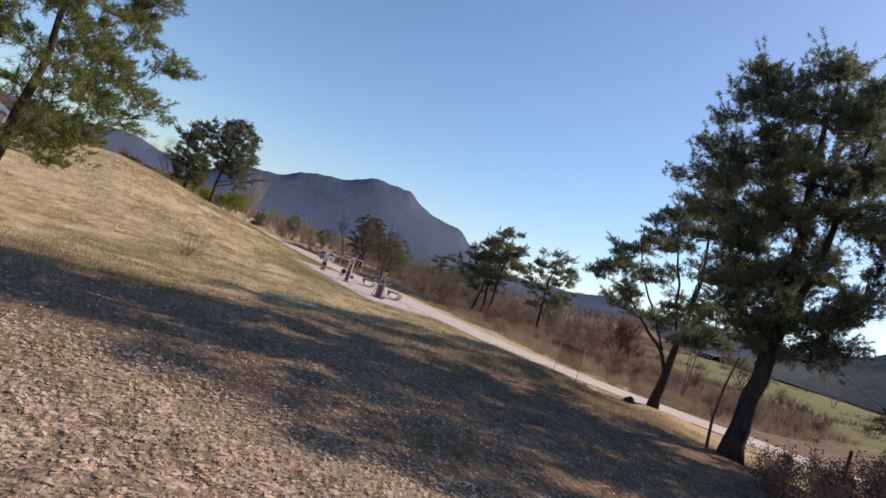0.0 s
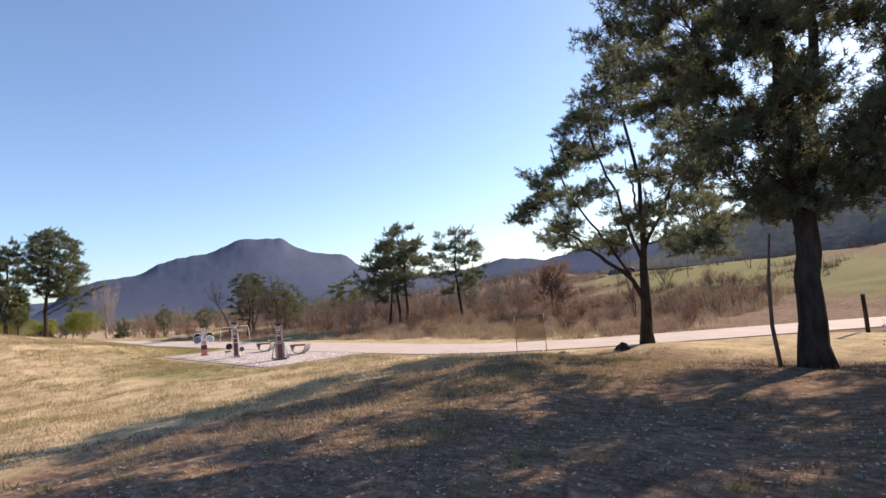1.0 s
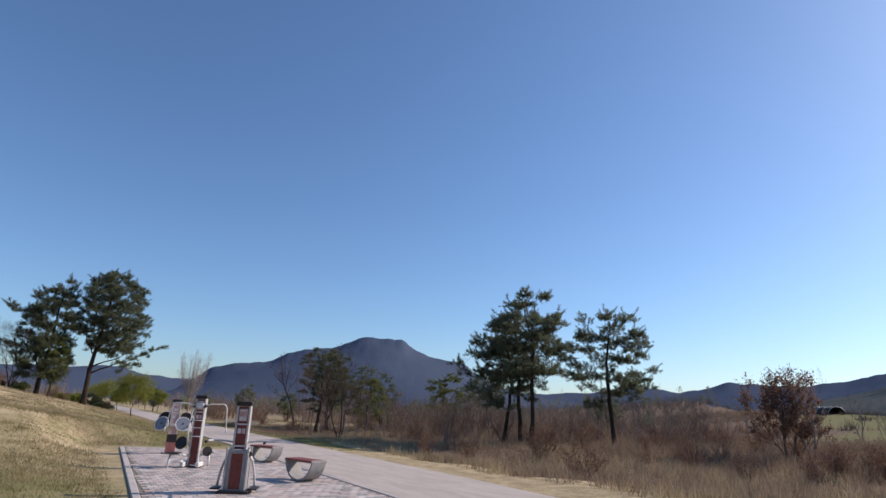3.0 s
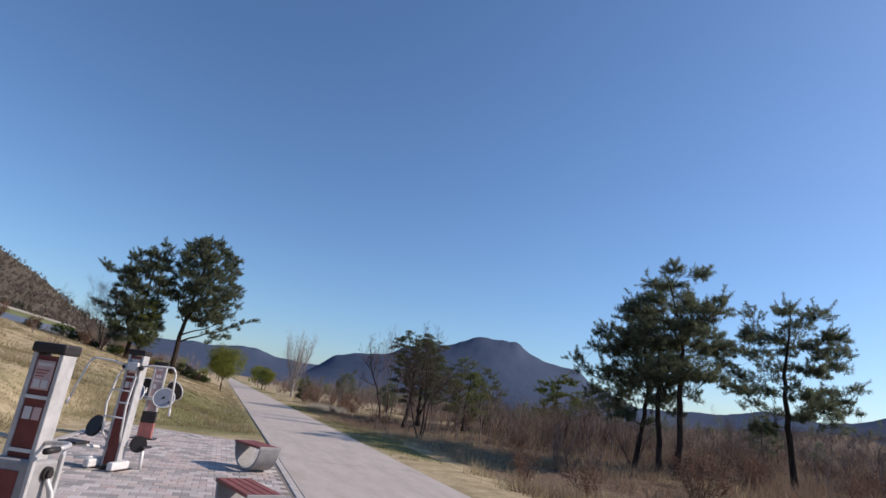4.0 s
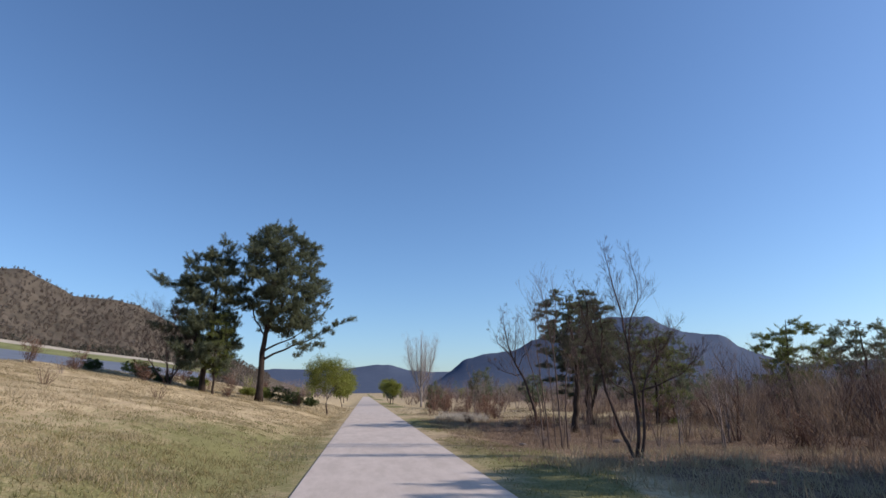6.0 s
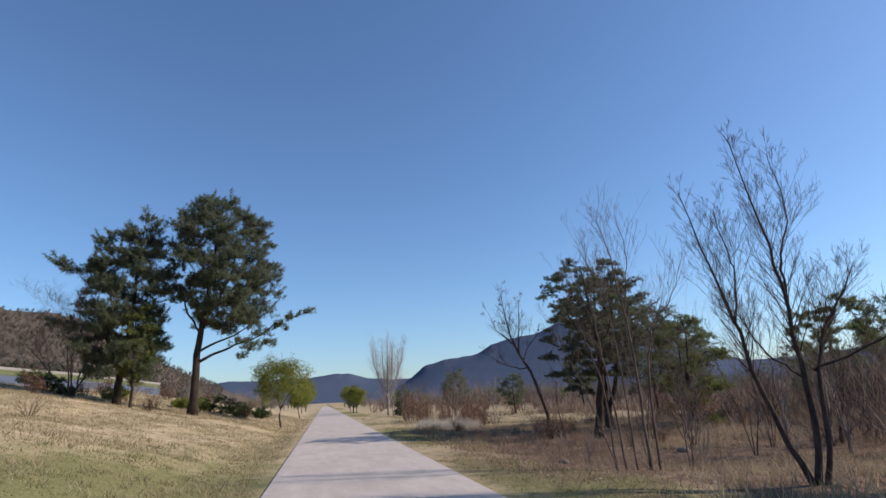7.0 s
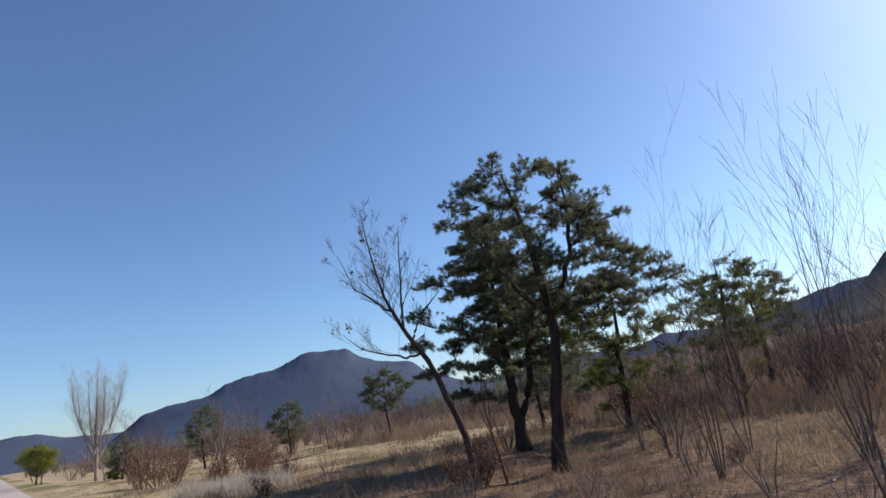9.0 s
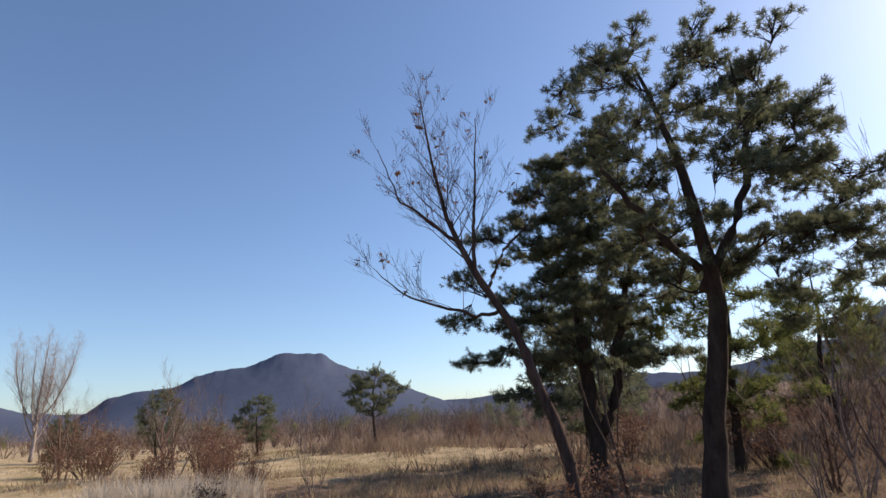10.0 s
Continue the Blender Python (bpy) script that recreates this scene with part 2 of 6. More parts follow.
class Tubes:
    """Collects tapered tubes into one mesh."""

    def __init__(self):
        self.v, self.f = [], []

    def add(self, pts, radii, sides=6):
        start, pts = len(self.v), [Vector(p) for p in pts]
        for i, p in enumerate(pts):
            d = (pts[min(i + 1, len(pts) - 1)] - pts[max(i - 1, 0)]).normalized()
            a = d.orthogonal().normalized() if abs(d.z) > 0.9 else d.cross(Vector((0, 0, 1))).normalized()
            if abs(d.z) > 0.9:
                a = (Vector((1, 0, 0)) - d * d.x).normalized()
            b = d.cross(a)
            for k in range(sides):
                w = 2 * math.pi * k / sides
                self.v.append(p + (a * math.cos(w) + b * math.sin(w)) * radii[i])
        for i in range(len(pts) - 1):
            for k in range(sides):
                q = start + i * sides
                self.f.append((q + k, q + (k + 1) % sides, q + sides + (k + 1) % sides, q + sides + k))
        if sides > 3:
            self.f.append(tuple(start + k for k in reversed(range(sides))))
            self.f.append(tuple(start + (len(pts) - 1) * sides + k for k in range(sides)))

    def make(self, name, mat, parent, label=""):
        me = bpy.data.meshes.new(name)
        me.from_pydata([tuple(v) for v in self.v], [], self.f)
        me.update()
        return link_mesh(name, me, mat, parent, label, True)


def box(bm, x0, x1, y0, y1, z0, z1, bevel=0.0):
    made = bmesh.ops.create_cube(bm, size=1.0, matrix=Matrix.LocRotScale(((x0 + x1) / 2, (y0 + y1) / 2, (z0 + z1) / 2), None, (x1 - x0, y1 - y0, z1 - z0)))
    if bevel:
        edges = list({e for v in made["verts"] for e in v.link_edges})
        bmesh.ops.bevel(bm, geom=edges, offset=bevel, segments=2, affect="EDGES", profile=0.5)
    return bm


def boxed(*args, **kw):
    return box(bmesh.new(), *args, **kw)


def step(a, b, x):
    t = np.clip((x - a) / (b - a), 0, 1)
    return t * t * (3 - 2 * t)


# ---- the lie of the land ----
BEND = [(21.45, 30.0), (21.3, 25.0), (21.6, 20.5), (23.3, 16.6), (26.2, 12.6), (29.6, 8.6), (33.4, 3.6), (37.6, -3.0), (43.0, -12.0), (52.0, -26.0)]


def bend_line():
    """The path's middle line, south end last, in even steps."""
    pts = [Vector((21.45, y)) for y in range(700, 60, -20)] + [Vector((21.45, y)) for y in range(60, 30, -3)]
    ctrl = [Vector((21.45, 35.0))] + [Vector(p) for p in BEND]
    for i in range(1, len(ctrl) - 1):
        a, b, c, d = ctrl[i - 1], ctrl[i], ctrl[i + 1], ctrl[min(i + 2, len(ctrl) - 1)]
        for k in range(6):
            t = k / 6
            pts.append(0.5 * (2 * b + (c - a) * t + (2 * a - 5 * b + 4 * c - d) * t * t + (3 * b - a - 3 * c + d) * t ** 3))
    pts.append(ctrl[-1])
    return pts


ROAD = bend_line()
ROAD_XY = np.array([(p.x, p.y) for p in ROAD])


def road_gap(x, y):
    """Distance to the path's middle line."""
    x, y = np.asarray(x, float), np.asarray(y, float)
    best = np.full(np.broadcast(x, y).shape, 1e9)
    for (ax, ay), (bx, by) in zip(ROAD_XY[:-1], ROAD_XY[1:]):
        dx, dy = bx - ax, by - ay
        t = np.clip(((x - ax) * dx + (y - ay) * dy) / (dx * dx + dy * dy), 0, 1)
        best = np.minimum(best, np.hypot(x - ax - t * dx, y - ay - t * dy))
    return best


def pad_gap(x, y):
    """Distance outside the paved pad, 0 within."""
    dx = np.maximum(np.maximum(14.9 - x, x - 19.6), 0)
    dy = np.maximum(np.maximum(25.6 - y, y - 42.2), 0)
    return np.hypot(dx, dy)


LATTICE = np.random.default_rng(77).uniform(-0.5, 0.5, (64, 64))


def lattice(x, y):
    """Smooth noise on a lattice of random heights."""
    i, j = np.floor(x).astype(int), np.floor(y).astype(int)
    u, v = x - i, y - j
    u, v = u * u * (3 - 2 * u), v * v * (3 - 2 * v)
    a, b = LATTICE[i % 64, j % 64], LATTICE[(i + 1) % 64, j % 64]
    c, d = LATTICE[i % 64, (j + 1) % 64], LATTICE[(i + 1) % 64, (j + 1) % 64]
    return (a * (1 - u) + b * u) * (1 - v) + (c * (1 - u) + d * u) * v


def height(x, y):
    """The ground's height."""
    x, y = np.asarray(x, float), np.asarray(y, float)
    west = np.clip(19.4 - x, 0, None)
    bank = np.where(west < 17, 0.2 * west, 3.4 - 0.09 * (west - 17)) * step(26, 52, y) * (1 - step(95, 190, y) * 0.8)
    knoll = 0.62 * step(20.5, 15.0, x) * step(25, 9, y) + 0.3 * step(6, -20, x) * step(24, 5, y)
    mound = 0.25 * np.exp(-((x - 21.2) ** 2 + (y - 11.6) ** 2) / 6.0)
    east = -0.28 * step(24, 30, x) * step(10, 30, y)
    slope = np.clip((0.87 * x - 0.5 * y - 28) * 0.115, 0, 15 - 11.4 * step(0.9, 1.0, np.arctan2(x - 8, y - 8))) * step(24, 34, x)
    rough = 0.34 * lattice(x / 7.0, y / 7.0) + 0.17 * lattice(x / 2.6 + 9, y / 2.6) + 0.11 * lattice(x / 1.0, y / 1.0 + 5)
    z = np.maximum(bank, -3.0) + knoll + mound + east + slope + rough
    near = np.minimum(road_gap(x, y) - 1.9, pad_gap(x, y))
    z = z * step(0.0, 2.6, near) - 0.004 * step(0.6, 0.1, near)
    far = np.hypot(x - 20, y - 40)
    return z * (1 - step(260, 600, far)) + step(300, 1200, far) * 3.0


def ground_at(x, y):
    return float(height(x, y))


def cover_at(x, y):
    """How green, how littered with leaves, how brushy the ground is; knoll shade included."""
    gap = road_gap(x, y)
    u = 0.87 * x - 0.5 * y
    open_field = step(0.94, 1.14, np.arctan2(x - 8, y - 8))
    green = 0.75 * np.exp(-((x - 24.8) ** 2) / 2.2) * step(38, 44, y) * step(-0.1, 0.12, lattice(x / 3.0 + 1, y / 4.5)) + 0.55 * np.exp(-((x - 17.5) ** 2) / 8.0) * step(38, 44, y) * (1 - step(52, 66, y)) + (1.0 + 0.4 * lattice(x / 14.0, y / 14.0)) * step(24, 34, u) * step(28, 45, x) * (0.25 + 0.75 * open_field)
    green = green + 0.42 * np.exp(-((x - 13.0) ** 2) / 7.0 - ((y - 28) ** 2) / 60.0) + 0.25 * step(6, 2, gap) + 0.32 * np.exp(-((x - 11.5) ** 2) / 22.0) * step(22, 30, y) * (1 - step(46, 60, y))
    green = green + 0.4 * np.exp(-((x - 36) ** 2) / 90.0 - ((y - 80) ** 2) / 130.0)
    litter = 0.85 * step(17, 6, y + 5 * lattice(x / 6.0, y / 6.0)) * step(22, 16, x)
    brush = 0.8 * step(25.5, 28, x) * step(-6, 2, y) * (1 - step(28, 38, u) * open_field) * (1 - 0.6 * step(68, 76, y) * step(60, 40, x)) + 0.6 * np.clip(0.25 + 3 * lattice(x / 9.0, y / 9.0), 0, 1) * step(34, 44, 0.87 * x - 0.5 * y)
    brush = brush + 0.8 * np.exp(-((x - 31) ** 2 + (y - 65) ** 2) / 70.0) + 0.6 * np.exp(-((x - 27) ** 2 + (y - 54) ** 2) / 30.0)
    # Brown soil round the knoll pine, also there to deepen its shade.
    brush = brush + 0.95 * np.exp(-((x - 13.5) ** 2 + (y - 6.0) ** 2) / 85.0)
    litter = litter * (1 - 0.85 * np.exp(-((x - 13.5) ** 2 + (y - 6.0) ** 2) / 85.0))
    # Shade painted as dark ground: starts at the edge of the sunlit patch.
    knoll_shade = step(-1.4, 1.2, y - 5.8 + 0.63 * x) * (1 - step(11.5, 14.5, y + 2.0 * lattice(x / 3.0, y / 3.0))) * step(21, 17, x) * step(-4, 0, x)
    brush = brush + 0.9 * knoll_shade
    litter = litter * (1 - 0.8 * knoll_shade)
    green = green + 0.08 * step(44, 50, y) * step(20, 19, x) * step(-8, 4, x)
    return np.clip(green, 0, 1), np.clip(litter, 0, 1), np.clip(brush, 0, 1)


def axis(lo, hi, pitch, reach):
    """Coordinates that are close within lo..hi and widen outside."""
    mid, gap, out = list(np.arange(lo, hi + 1e-6, pitch)), pitch, []
    a, b = lo, hi
    left, right = [], []
    while b < reach:
        gap *= 1.16
        a, b = a - gap, b + gap
        left.append(a)
        right.append(b)
    return np.array(left[::-1] + mid + right)


def build_ground():
    xs, ys = axis(-12, 46, 0.4, 4200), axis(-6, 84, 0.4, 4200)
    gx, gy = np.meshgrid(xs, ys)
    gz = height(gx, gy)
    w, h = len(xs), len(ys)
    me = bpy.data.meshes.new("ground")
    me.vertices.add(w * h)
    me.vertices.foreach_set("co", np.stack([gx, gy, gz], -1).astype(np.float32).ravel())
    i = (np.arange(h - 1)[:, None] * w + np.arange(w - 1)[None, :]).ravel()
    quads = np.stack([i, i + 1, i + w + 1, i + w], -1).astype(np.int32)
    me.loops.add(quads.size)
    me.loops.foreach_set("vertex_index", quads.ravel())
    me.polygons.add(len(quads))
    me.polygons.foreach_set("loop_start", np.arange(0, quads.size, 4, dtype=np.int32))
    me.update(calc_edges=True)
    layer = me.color_attributes.new("cover", "FLOAT_COLOR", "POINT")
    g, l, b = cover_at(gx, gy)
    layer.data.foreach_set("color", np.stack([g, l, b, np.ones_like(g)], -1).astype(np.float32).ravel())
    return tagged(link_mesh("ground", me, M_GROUND, None, "", True), "dry straw-coloured turf with green and leafy patches", "ground", kind="structure")


build_ground()


# ---- the path ----
def ribbon(points, half, z0, z1, bm, gap=0.0):
    """A strip with thickness along a line."""
    rows = []
    for i, p in enumerate(points):
        d = (points[min(i + 1, len(points) - 1)] - points[max(i - 1, 0)]).normalized()
        side = Vector((d.y, -d.x))
        rows.append([bm.verts.new((*(p + side * s), z)) for s, z in ((-half, z0), (-half, z1 - 0.01), (-half + 0.015, z1), (half - 0.015, z1), (half, z1 - 0.01), (half, z0))])
    for a, b in zip(rows[:-1], rows[1:]):
        for k in range(5):
            bm.faces.new((a[k], a[k + 1], b[k + 1], b[k]))
    bm.faces.new(rows[0])
    bm.faces.new(rows[-1][::-1])
    bmesh.ops.recalc_face_normals(bm, faces=bm.faces)
    return bm


def build_path():
    road = tagged(new("road"), "pale concrete footpath laid in long slabs", "path", kind="structure")
    run = [0.0]
    for a, b in zip(ROAD[:-1], ROAD[1:]):
        run.append(run[-1] + (b - a).length)

    def at(s):
        k = max(0, min(len(run) - 2, int(np.searchsorted(run, s)) - 1))
        return ROAD[k].lerp(ROAD[k + 1], (s - run[k]) / (run[k + 1] - run[k]))

    near0 = run[-1] - 200.0
    part("far_slabs", ribbon([at(s) for s in np.linspace(0, near0, 40)], 1.72, -0.12, 0.03, bmesh.new()), M_CONCRETE, road)
    s = near0
    while s < run[-1] - 0.5:
        e = min(s + 4.0, run[-1])
        part("slab", ribbon([at(v) for v in np.linspace(s + 0.0006, e - 0.0006, 5)], 1.72, -0.12, 0.03 + random.uniform(-0.002, 0.002), bmesh.new()), M_CONCRETE, road)
        s = e


build_path()

# ---- distance: mountains and hills ----
MID = (20.0, 40.0)


def ridge(name, label, skyline, reach, depth, mat, seed, eye=1.6, foot=0.0, rugged=0.032):
    """A wooded ridge seen from the path: (bearing, degrees above the horizon) along its crest, its distance and its depth."""
    rng = np.random.default_rng(seed)
    a = np.array(skyline, float)
    az = np.arange(a[0, 0], a[-1, 0] + 0.01, 0.12)
    crest = np.interp(az, a[:, 0], a[:, 1])
    crest = np.convolve(np.pad(crest, 2, "edge"), np.ones(5) / 5, "valid")
    broad = np.convolve(np.pad(crest, 30, "edge"), np.ones(61) / 61, "valid")
    jag = np.array([noise.fractal(Vector((b * 0.45, seed, 0.5)), 0.7, 2.2, 6) for b in az]) * np.minimum(0.13, crest * 0.06)
    t = np.concatenate([np.linspace(-1, 0, 26), np.linspace(0.12, 1, 8)])
    verts = []
    fx, fy = rng.uniform(0, 9, 2)
    for b, e, w, j in zip(az, crest, broad, jag):
        for s in t:
            top = reach * math.tan(radians(e + (w - e) * min(1.0, 2.2 * abs(s)))) + eye
            d = reach + s * depth
            lift = (1 - abs(s)) ** 0.85 if s < 0 else (1 - s) ** 1.2
            n = noise.fractal(Vector((b * 0.22 + fx, s * 3.1 + fy, seed)), 0.8, 2.1, 5)
            z = foot + (top - foot) * lift * (1 + rugged * 2.2 * n * min(1, abs(s) * 3)) + n * 0.25 * rugged * top
            z += reach * math.tan(radians(j)) * max(0.0, 1 - abs(s)) ** 9
            x, y = MID[0] + d * math.sin(radians(b)), MID[1] + d * math.cos(radians(b))
            verts.append((x, y, max(z, foot - 1)))
    k = len(t)
    faces = [(i * k + j, i * k + j + 1, (i + 1) * k + j + 1, (i + 1) * k + j) for i in range(len(az) - 1) for j in range(k - 1)]
    me = bpy.data.meshes.new(name)
    me.from_pydata(verts, [], faces)
    me.update()
    return tagged(link_mesh(name, me, mat, None, "", True), label, "mountain", kind="structure")


WEST_CREST = [(-80, 6), (-60, 8.5), (-45, 9.3), (-35, 10.2), (-29.5, 10.3), (-26, 8.5), (-22.5, 8.3), (-21, 8.0), (-17.5, 6.4), (-13.5, 3.8), (-9, 1.6), (-5, 0.3)]
ridge("mountain_far", "far ridge on the horizon with blue haze in its colour", [(-60, 2.6), (-40, 3.0), (-12, 2.2), (-8, 2.4), (-1, 2.5), (1, 2.75), (2.5, 2.7), (4.3, 2.15), (7.7, 2.0), (9, 2.2), (20, 2.0), (40, 2.0), (46, 2.2), (50, 2.9), (52, 2.75), (54, 2.35), (56, 2.7), (58, 3.4), (61.5, 3.25), (64, 3.1), (67, 3.6), (71, 4.6), (80, 5.4), (100, 5.0)], 2600, 700, M_MOUNTAIN, 3, rugged=0.01)
ridge("mountain_main", "flat-topped wooded mountain with blue-grey haze in its colour", [(6, 0.4), (8.5, 2.2), (9.8, 3.1), (11, 3.5), (12, 3.8), (13.6, 3.92), (14.9, 4.0), (16.3, 4.85), (18, 5.35), (19.7, 5.64), (21.2, 5.8), (21.8, 6.1), (23, 6.65), (24, 6.92), (25.6, 6.85), (27.6, 6.88), (28.0, 6.75), (28.7, 6.1), (30.5, 5.3), (31.6, 5.1), (33.6, 4.85), (34.2, 4.5), (35, 3.7), (36.7, 2.95), (40, 1.8), (48, 1.0), (56, 0.2)], 1650, 650, M_MOUNTAIN, 5, rugged=0.008)
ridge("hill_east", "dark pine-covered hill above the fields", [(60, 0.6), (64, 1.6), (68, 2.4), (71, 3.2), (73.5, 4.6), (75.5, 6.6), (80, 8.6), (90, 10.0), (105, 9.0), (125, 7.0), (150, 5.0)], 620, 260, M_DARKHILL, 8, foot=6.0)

ridge("hill_west", "brown leafless wooded hill", WEST_CREST, 420, 210, M_HILL, 12)
ridge("hill_south", "wooded hill behind the meadow", [(150, 4), (180, 6), (220, 7), (260, 6), (280, 6)], 500, 200, M_HILL, 15)


def hill_woods():
    """Trees on the near face of the western hill: bare crowns and some pines, past counting."""
    rng = np.random.default_rng(66)
    crest = np.array(WEST_CREST, float)
    for name, label, mat, n, per, wide, low in (("bare_hill_wood", "leafless brown trees covering the hill", M_HILLTWIG, 5200, 24, 0.12, 0.02), ("pine_hill_wood", "dark pines among leafless trees on the hill", M_DARKPINE, 1300, 30, 0.2, 0.74)):
        b, d = rng.uniform(-70, -9, n), 420 - 205 * rng.uniform(low, 1, n) ** 0.8
        top = 420 * np.tan(np.radians(np.interp(b, crest[:, 0], crest[:, 1]))) + 1.6
        z = top * (1 - (420 - d) / 210) ** 0.85 + 1.2
        at = np.column_stack([MID[0] + d * np.sin(np.radians(b)), MID[1] + d * np.cos(np.radians(b)), z])
        tall = np.repeat(rng.uniform(1.2, 2.4, n), per)
        s = rng.uniform(0.15, 0.95, n * per)
        root = np.repeat(at, per, 0) + np.column_stack([rng.normal(size=(n * per, 2)) * (0.2 * tall * (1.1 - 0.6 * s))[:, None], s * tall])
        way = rng.normal(size=(n * per, 3)) * np.array([0.5, 0.5, 0.3]) + np.array([0, 0, 0.8])
        side = np.cross(way, rng.normal(size=(n * per, 3)))
        side /= np.linalg.norm(side, axis=1, keepdims=True)
        tagged(soup(name, np.stack([root - side * wide, root + side * wide, root + way * 1.0], 1), mat), label, "woodland", kind="stuff")


hill_woods()


def bank_band(name, label, lines, reach, mat, drop):
    """A long low band of land across the valley, between an upper and a lower line of sight."""
    bm = bmesh.new()
    rows = []
    for b, hi, lo in lines:
        s, c = math.sin(radians(b)), math.cos(radians(b))
        rows.append([bm.verts.new((MID[0] + d * s, MID[1] + d * c, 1.5 + d * math.tan(radians(e)))) for d, e in ((reach + drop, hi), (reach, lo), (reach - 2, lo - 1.5))])
    for a, b in zip(rows[:-1], rows[1:]):
        for k in range(2):
            bm.faces.new((a[k], a[k + 1], b[k + 1], b[k]))
    bmesh.ops.recalc_face_normals(bm, faces=bm.faces)
    return tagged(part(name, bm, mat), label, "bank", kind="structure")


# Tilted stand-in for the grey-blue band below the track; its nature is unknown.
M_BLUESTRIP = plain("grey_blue_strip", (0.14, 0.155, 0.18), 0.5, 0.0, 0.2, 0.15)
M_PALEBANK = plain("pale_gravel", (0.38, 0.34, 0.27), 0.95, 0.0, 0.25, 0.3)
M_BANKGREEN = plain("bank_turf", (0.17, 0.18, 0.07), 1.0, 0.0, 0.4, 0.2)
bank_band("backdrop_field", "sloping grey-blue strip across the valley", [(-60, 4.6, 3.6), (-31, 4.0, 3.0), (-25, 3.3, 2.2), (-20, 2.8, 1.7), (-14, 2.0, 1.0)], 150, M_BLUESTRIP, 40)
bank_band("backdrop_turf", "green verge of the valley embankment", [(-60, 5.1, 4.6), (-31, 4.5, 4.0), (-25, 3.75, 3.3), (-20, 3.2, 2.8), (-14, 2.3, 2.0)], 192, M_BANKGREEN, 12)
bank_band("backdrop_track", "pale gravel track on the valley embankment", [(-60, 5.4, 5.1), (-31, 4.75, 4.5), (-25, 3.95, 3.75), (-20, 3.4, 3.2), (-14, 2.45, 2.3)], 206, M_PALEBANK, 6)


# ---- trees ----
def tufts(centres, ways, rng, count, length, width, spread, along=0.3):
    """Needle bundles round branch tips: one thin triangle each."""
    n = len(centres)
    c = np.repeat(centres, count, 0)
    w = np.repeat(ways, count, 0)
    d = rng.normal(size=(n * count, 3))
    d /= np.linalg.norm(d, axis=1, keepdims=True)
    way = w * along + d * 0.9 + np.array([0, 0, 0.3])
    way /= np.linalg.norm(way, axis=1, keepdims=True)
    size = np.repeat(rng.uniform(0.7, 1.35, (n, 1)), count, 0)
    root = c + d * spread * size * rng.uniform(0.1, 1.0, (n * count, 1)) * np.array([1, 1, 0.7])
    side = np.cross(way, rng.normal(size=(n * count, 3)))
    side /= np.linalg.norm(side, axis=1, keepdims=True)
    ln = length * rng.uniform(0.6, 1.2, (n * count, 1))
    return np.stack([root - side * width, root + side * width, root + way * ln], 1)


def plumes(centres, ways, rng, count, length, width, shaft):
    """Needle brushes along the ends of upturned shoots: one thin triangle a needle bundle."""
    n = len(centres) * count
    c, w = np.repeat(centres, count, 0), np.repeat(ways, count, 0)
    d = rng.normal(size=(n, 3))
    d /= np.linalg.norm(d, axis=1, keepdims=True)
    s = rng.uniform(-0.6, 0.5, (n, 1))
    size = np.repeat(rng.uniform(0.7, 1.3, (len(centres), 1)), count, 0)
    way = w * rng.uniform(0.1, 0.9, (n, 1)) + d
    way /= np.linalg.norm(way, axis=1, keepdims=True)
    root = c + w * s * shaft * size + d * 0.012
    side = np.cross(way, rng.normal(size=(n, 3)))
    side /= np.linalg.norm(side, axis=1, keepdims=True)
    ln = length * size * rng.uniform(0.7, 1.15, (n, 1)) * (1.0 - 0.35 * np.maximum(s, 0))
    return np.stack([root - side * width, root + side * width, root + way * ln], 1)


def bowed(a, b, rng, wob, steps=8, up=0.3):
    """A limb's line from a to b: it leaves the stem rising or level and curls up at its end."""
    d = b - a
    ln = np.linalg.norm(d)
    w1, w2 = rng.normal(size=(2, 3)) * wob * ln
    s = np.linspace(0, 1, steps)[:, None]
    return a + d * s + np.array([0, 0, 1.0]) * ln * up * (s * s - s) * (0.5 + s) + w1 * np.sin(s * np.pi) + w2 * np.sin(s * 2 * np.pi) * 0.6


def along(line, s):
    k = (len(line) - 1) * min(max(s, 0.0), 1.0)
    i = min(int(k), len(line) - 2)
    return line[i] + (line[i + 1] - line[i]) * (k - i)


